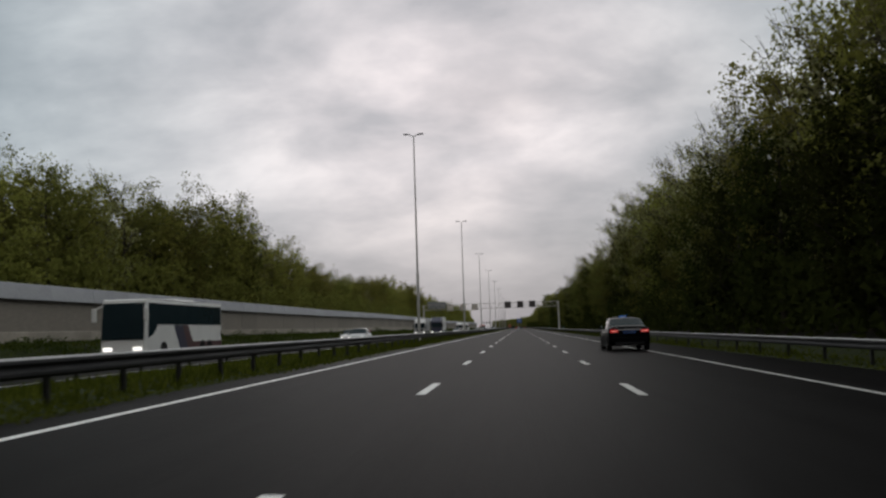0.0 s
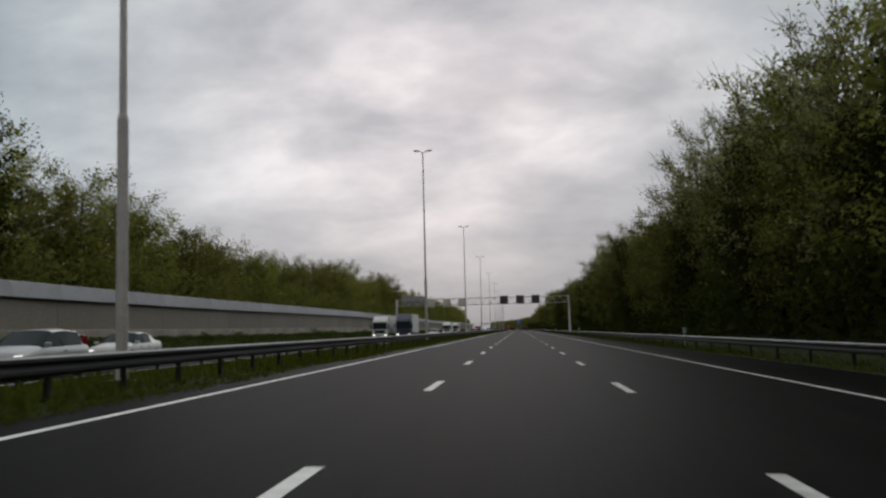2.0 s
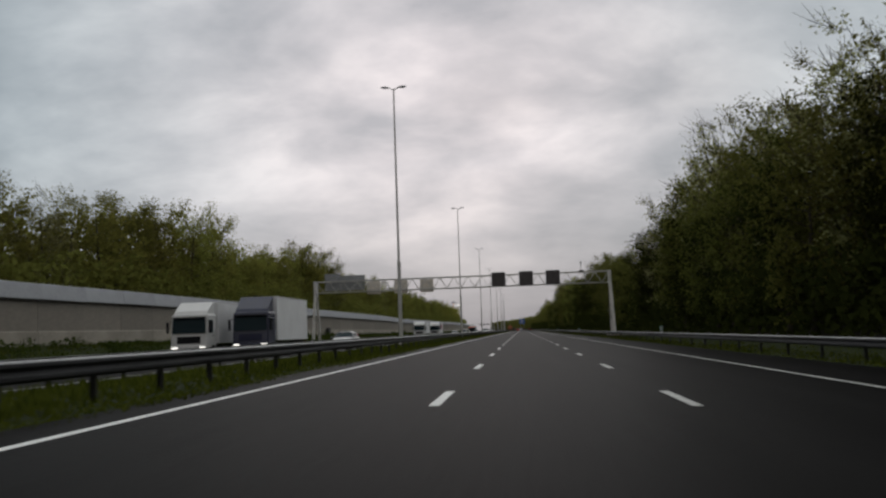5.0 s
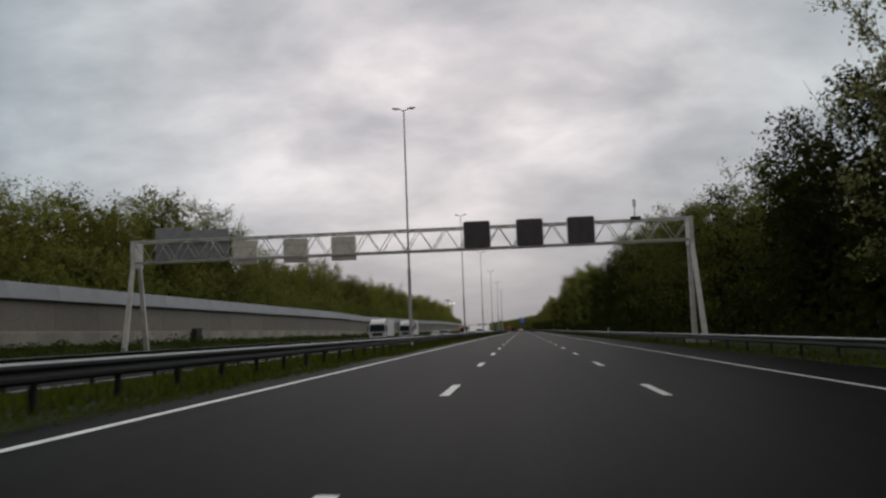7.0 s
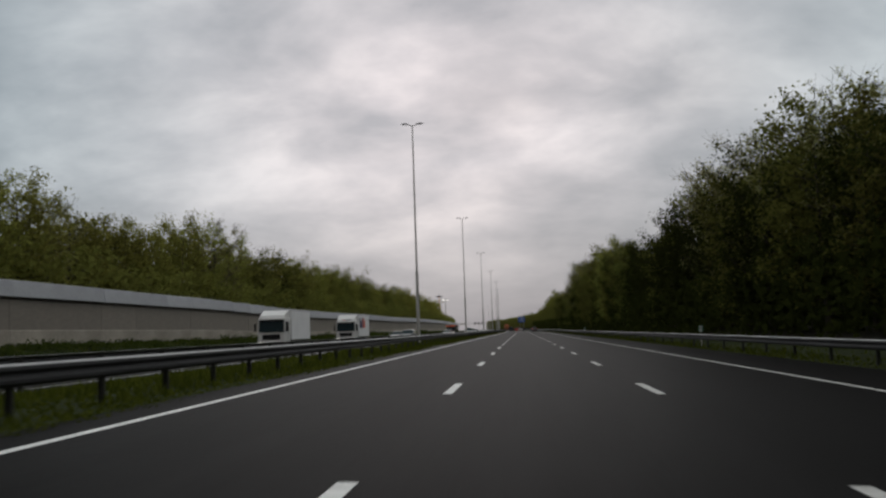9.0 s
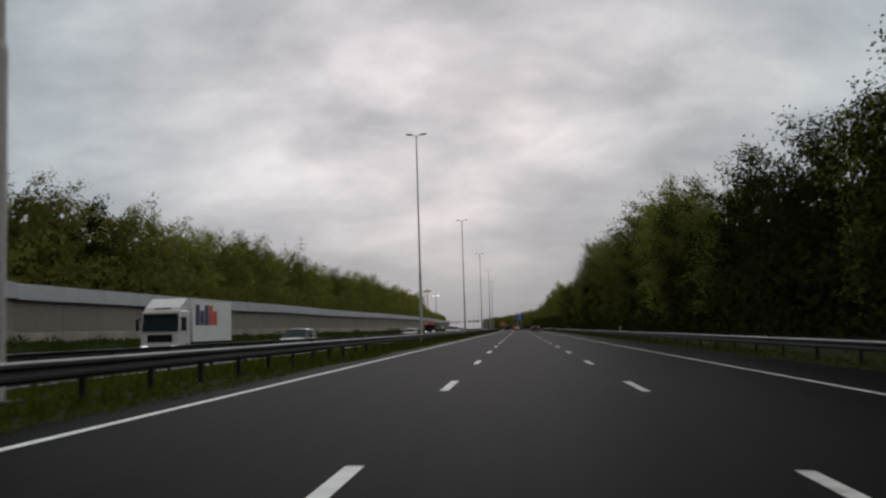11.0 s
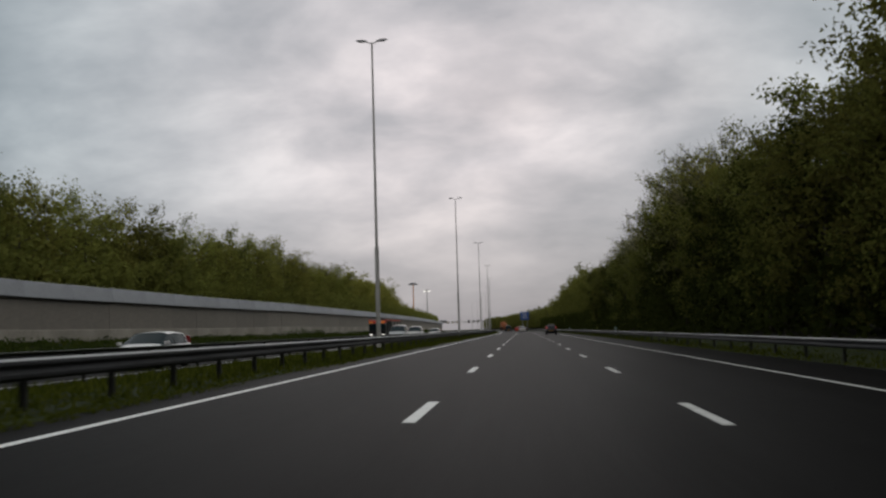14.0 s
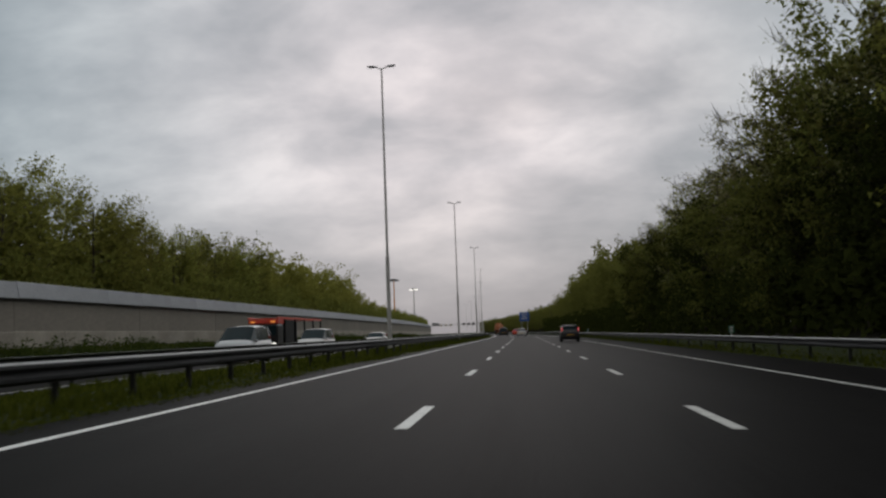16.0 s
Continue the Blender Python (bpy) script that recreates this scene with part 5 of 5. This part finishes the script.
lorry(on_road(-21.95, 209.5, True), "white box lorry with a roof deflector coming the other way", 7.4, 3.75, PAINT_WHITE)
lorry(on_road(-18.45, 213.0, True), "large white box lorry with a navy front coming the other way", 9.0, 4.0, PAINT_NAVY, True, False, PAINT_NAVY)
lorry(on_road(-21.95, 346.8, True), "white box lorry with a rounded roof deflector", 7.2, 3.6, PAINT_WHITE)
lorry(on_road(-21.95, 382.1, True), "white parcel lorry with violet and orange blocks on its side", 7.9, 3.72, PAINT_WHITE, True, True)


def transporter(m):
    """A car transporter: red cab and red upper deck on dark frames."""
    c = empty("car_transporter", m, "dark car transporter with red roof and empty red deck", "lorry")
    hw = 1.25
    box_part("cab", (-hw, 15.2, 0.7, hw, 17.1, 2.55), PAINT_DARK, c, 0.12)
    box_part("cab_roof", (-hw, 15.0, 2.56, hw, 17.05, 2.94), PAINT_RED, c, 0.08, "bright red cab roof")
    for s in (-1, 1):
        box_part("marker_lamp", (s * 0.85 - 0.18, 17.04, 2.68, s * 0.85 + 0.18, 17.08, 2.80), MARKER, c, 0.01, "amber marker lamp")
    box_part("windscreen", (-hw * 0.88, 17.05, 1.6, hw * 0.88, 17.115, 2.42), CAR_GLASS, c, 0.02)
    box_part("bumper", (-hw, 16.95, 0.35, hw, 17.15, 0.8), TRIM, c, 0.04)
    for s in (-1, 1):
        box_part("head_lamp", (s * 0.9 - 0.2, 17.1, 0.85, s * 0.9 + 0.2, 17.14, 1.0), HEAD_LIT, c, 0.02)
        box_part("upper_rail", (s * hw - 0.06, 0.2, 2.95, s * hw + 0.06, 17.0, 3.12), PAINT_RED, c, 0.02)
        box_part("lower_rail", (s * hw - 0.06, 0.2, 0.7, s * hw + 0.06, 15.0, 0.95), TRIM, c, 0.02)
        for y in (0.5, 3.8, 7.4, 11.0, 14.6):
            box_part("deck_post", (s * hw - 0.07, y, 0.9, s * hw + 0.07, y + 0.16, 2.97), TRIM, c, 0.02)
        for y in (2.0, 3.3, 9.2, 15.9):
            wheel(c, s * (hw - 0.16), y, 0.45, 0.28, s, 8)
    for k in range(9):
        box_part("deck_plate", (-hw + 0.07, 0.3 + k * 1.86, 2.98, hw - 0.07, 2.08 + k * 1.86, 3.04), PAINT_RED, c)
        if k < 8:
            box_part("lower_plate", (-hw + 0.07, 0.3 + k * 1.86, 0.80, hw - 0.07, 2.08 + k * 1.86, 0.86), TRIM, c)
    box_part("side_screen", (-hw + 0.02, 11.3, 1.0, hw - 0.02, 14.5, 2.9), TRIM, c, 0.03, "dark load under the deck")
    return c


transporter(on_road(-21.95, 561.0, True))


def digger_truck(m):
    c = empty("flatbed_lorry", m, "flatbed lorry carrying orange machinery", "lorry")
    box_part("bed", (-1.25, 0, 0.95, 1.25, 9.0, 1.15), TRIM, c, 0.02)
    box_part("cab", (-1.25, 9.1, 0.6, 1.25, 11.0, 3.0), PAINT_ORANGE, c, 0.1)
    box_part("machine_body", (-1.1, 1.2, 1.6, 1.1, 4.6, 2.7), PAINT_ORANGE, c, 0.12)
    box_part("machine_cab", (-1.0, 4.2, 2.0, 0.1, 5.8, 3.5), PAINT_ORANGE, c, 0.08)
    for s in (-1, 1):
        box_part("track", (s * 0.85 - 0.25, 1.0, 1.15, s * 0.85 + 0.25, 5.4, 1.65), TRIM, c, 0.15)
        for y in (1.4, 2.8, 10.0):
            wheel(c, s * 1.05, y, 0.47, 0.3, s, 8)
    bm = bmesh.new()
    tube(bm, (0.4, 5.2, 2.3), (0.4, 7.2, 3.7), 0.18, 0.14, 8)
    tube(bm, (0.4, 7.2, 3.7), (0.4, 8.6, 2.2), 0.14, 0.1, 8)
    part("boom", bm, PAINT_ORANGE, c)
    return c


digger_truck(on_road(-3.5, 745))


# ---- sign and masts in the distance ----
def blue_sign():
    y = 872
    s = empty("direction_sign", pose(11.4 + cx(y), y, gz(11.4)), "blue direction sign on two posts beyond the verge", "road sign")
    for x in (-1.2, 1.2):
        bm = bmesh.new()
        tube(bm, (x, 0.1, 0), (x, 0.1, 8.0), 0.11, 0.09, 8)
        part("post", bm, POST_GREY, s)
    face = box_part("panel", (-2.1, -0.05, 5.2, 2.1, 0.03, 9.0), SIGN_BLUE, s, 0.02, "blue panel")
    for z, wd in ((8.1, 2.4), (7.2, 1.8), (6.2, 2.6)):
        box_part("writing_bar", (-wd / 2, -0.062, z, wd / 2, -0.048, z + 0.32), PAINT_WHITE, face)


blue_sign()


MAST_ORANGE = surface("orange_mast_paint", (0.80, 0.30, 0.10), 0.5, vary=0.12)


def light_mast(x, y, h, lit, label):
    m = empty("light_mast", pose(x, y, gz(x) - 0.1), label, "light mast")
    bm = bmesh.new()
    tube(bm, (0, 0, 0), (0, 0, h * 0.45), 0.42, 0.34, 10)
    part("lower_mast", bm, MAST_ORANGE if not lit else POST_GREY, m)
    bm = bmesh.new()
    tube(bm, (0, 0, h * 0.45), (0, 0, h), 0.32, 0.18, 10)
    part("upper_mast", bm, POST_GREY if lit else MAST_ORANGE, m)
    bm = bmesh.new()
    tube(bm, (0, 0, h - 0.5), (0, 0, h), 1.2, 1.3, 14)
    hd = part("lamp_ring", bm, LAMP_HEAD, m)
    for k in range(6):
        a = k * math.pi / 3
        box_part("flood_lamp", (1.7 * math.cos(a) - 0.36, 1.7 * math.sin(a) - 0.36, h - 0.85, 1.7 * math.cos(a) + 0.36, 1.7 * math.sin(a) + 0.36, h - 0.4), HEAD_LIT if lit else LAMP_HEAD, hd, 0.06)


light_mast(-49, 822, 21.4, False, "orange-red mast with a round lamp head beyond the wall")
light_mast(-53.4, 925, 22.6, True, "tall mast with bright floodlights switched on")
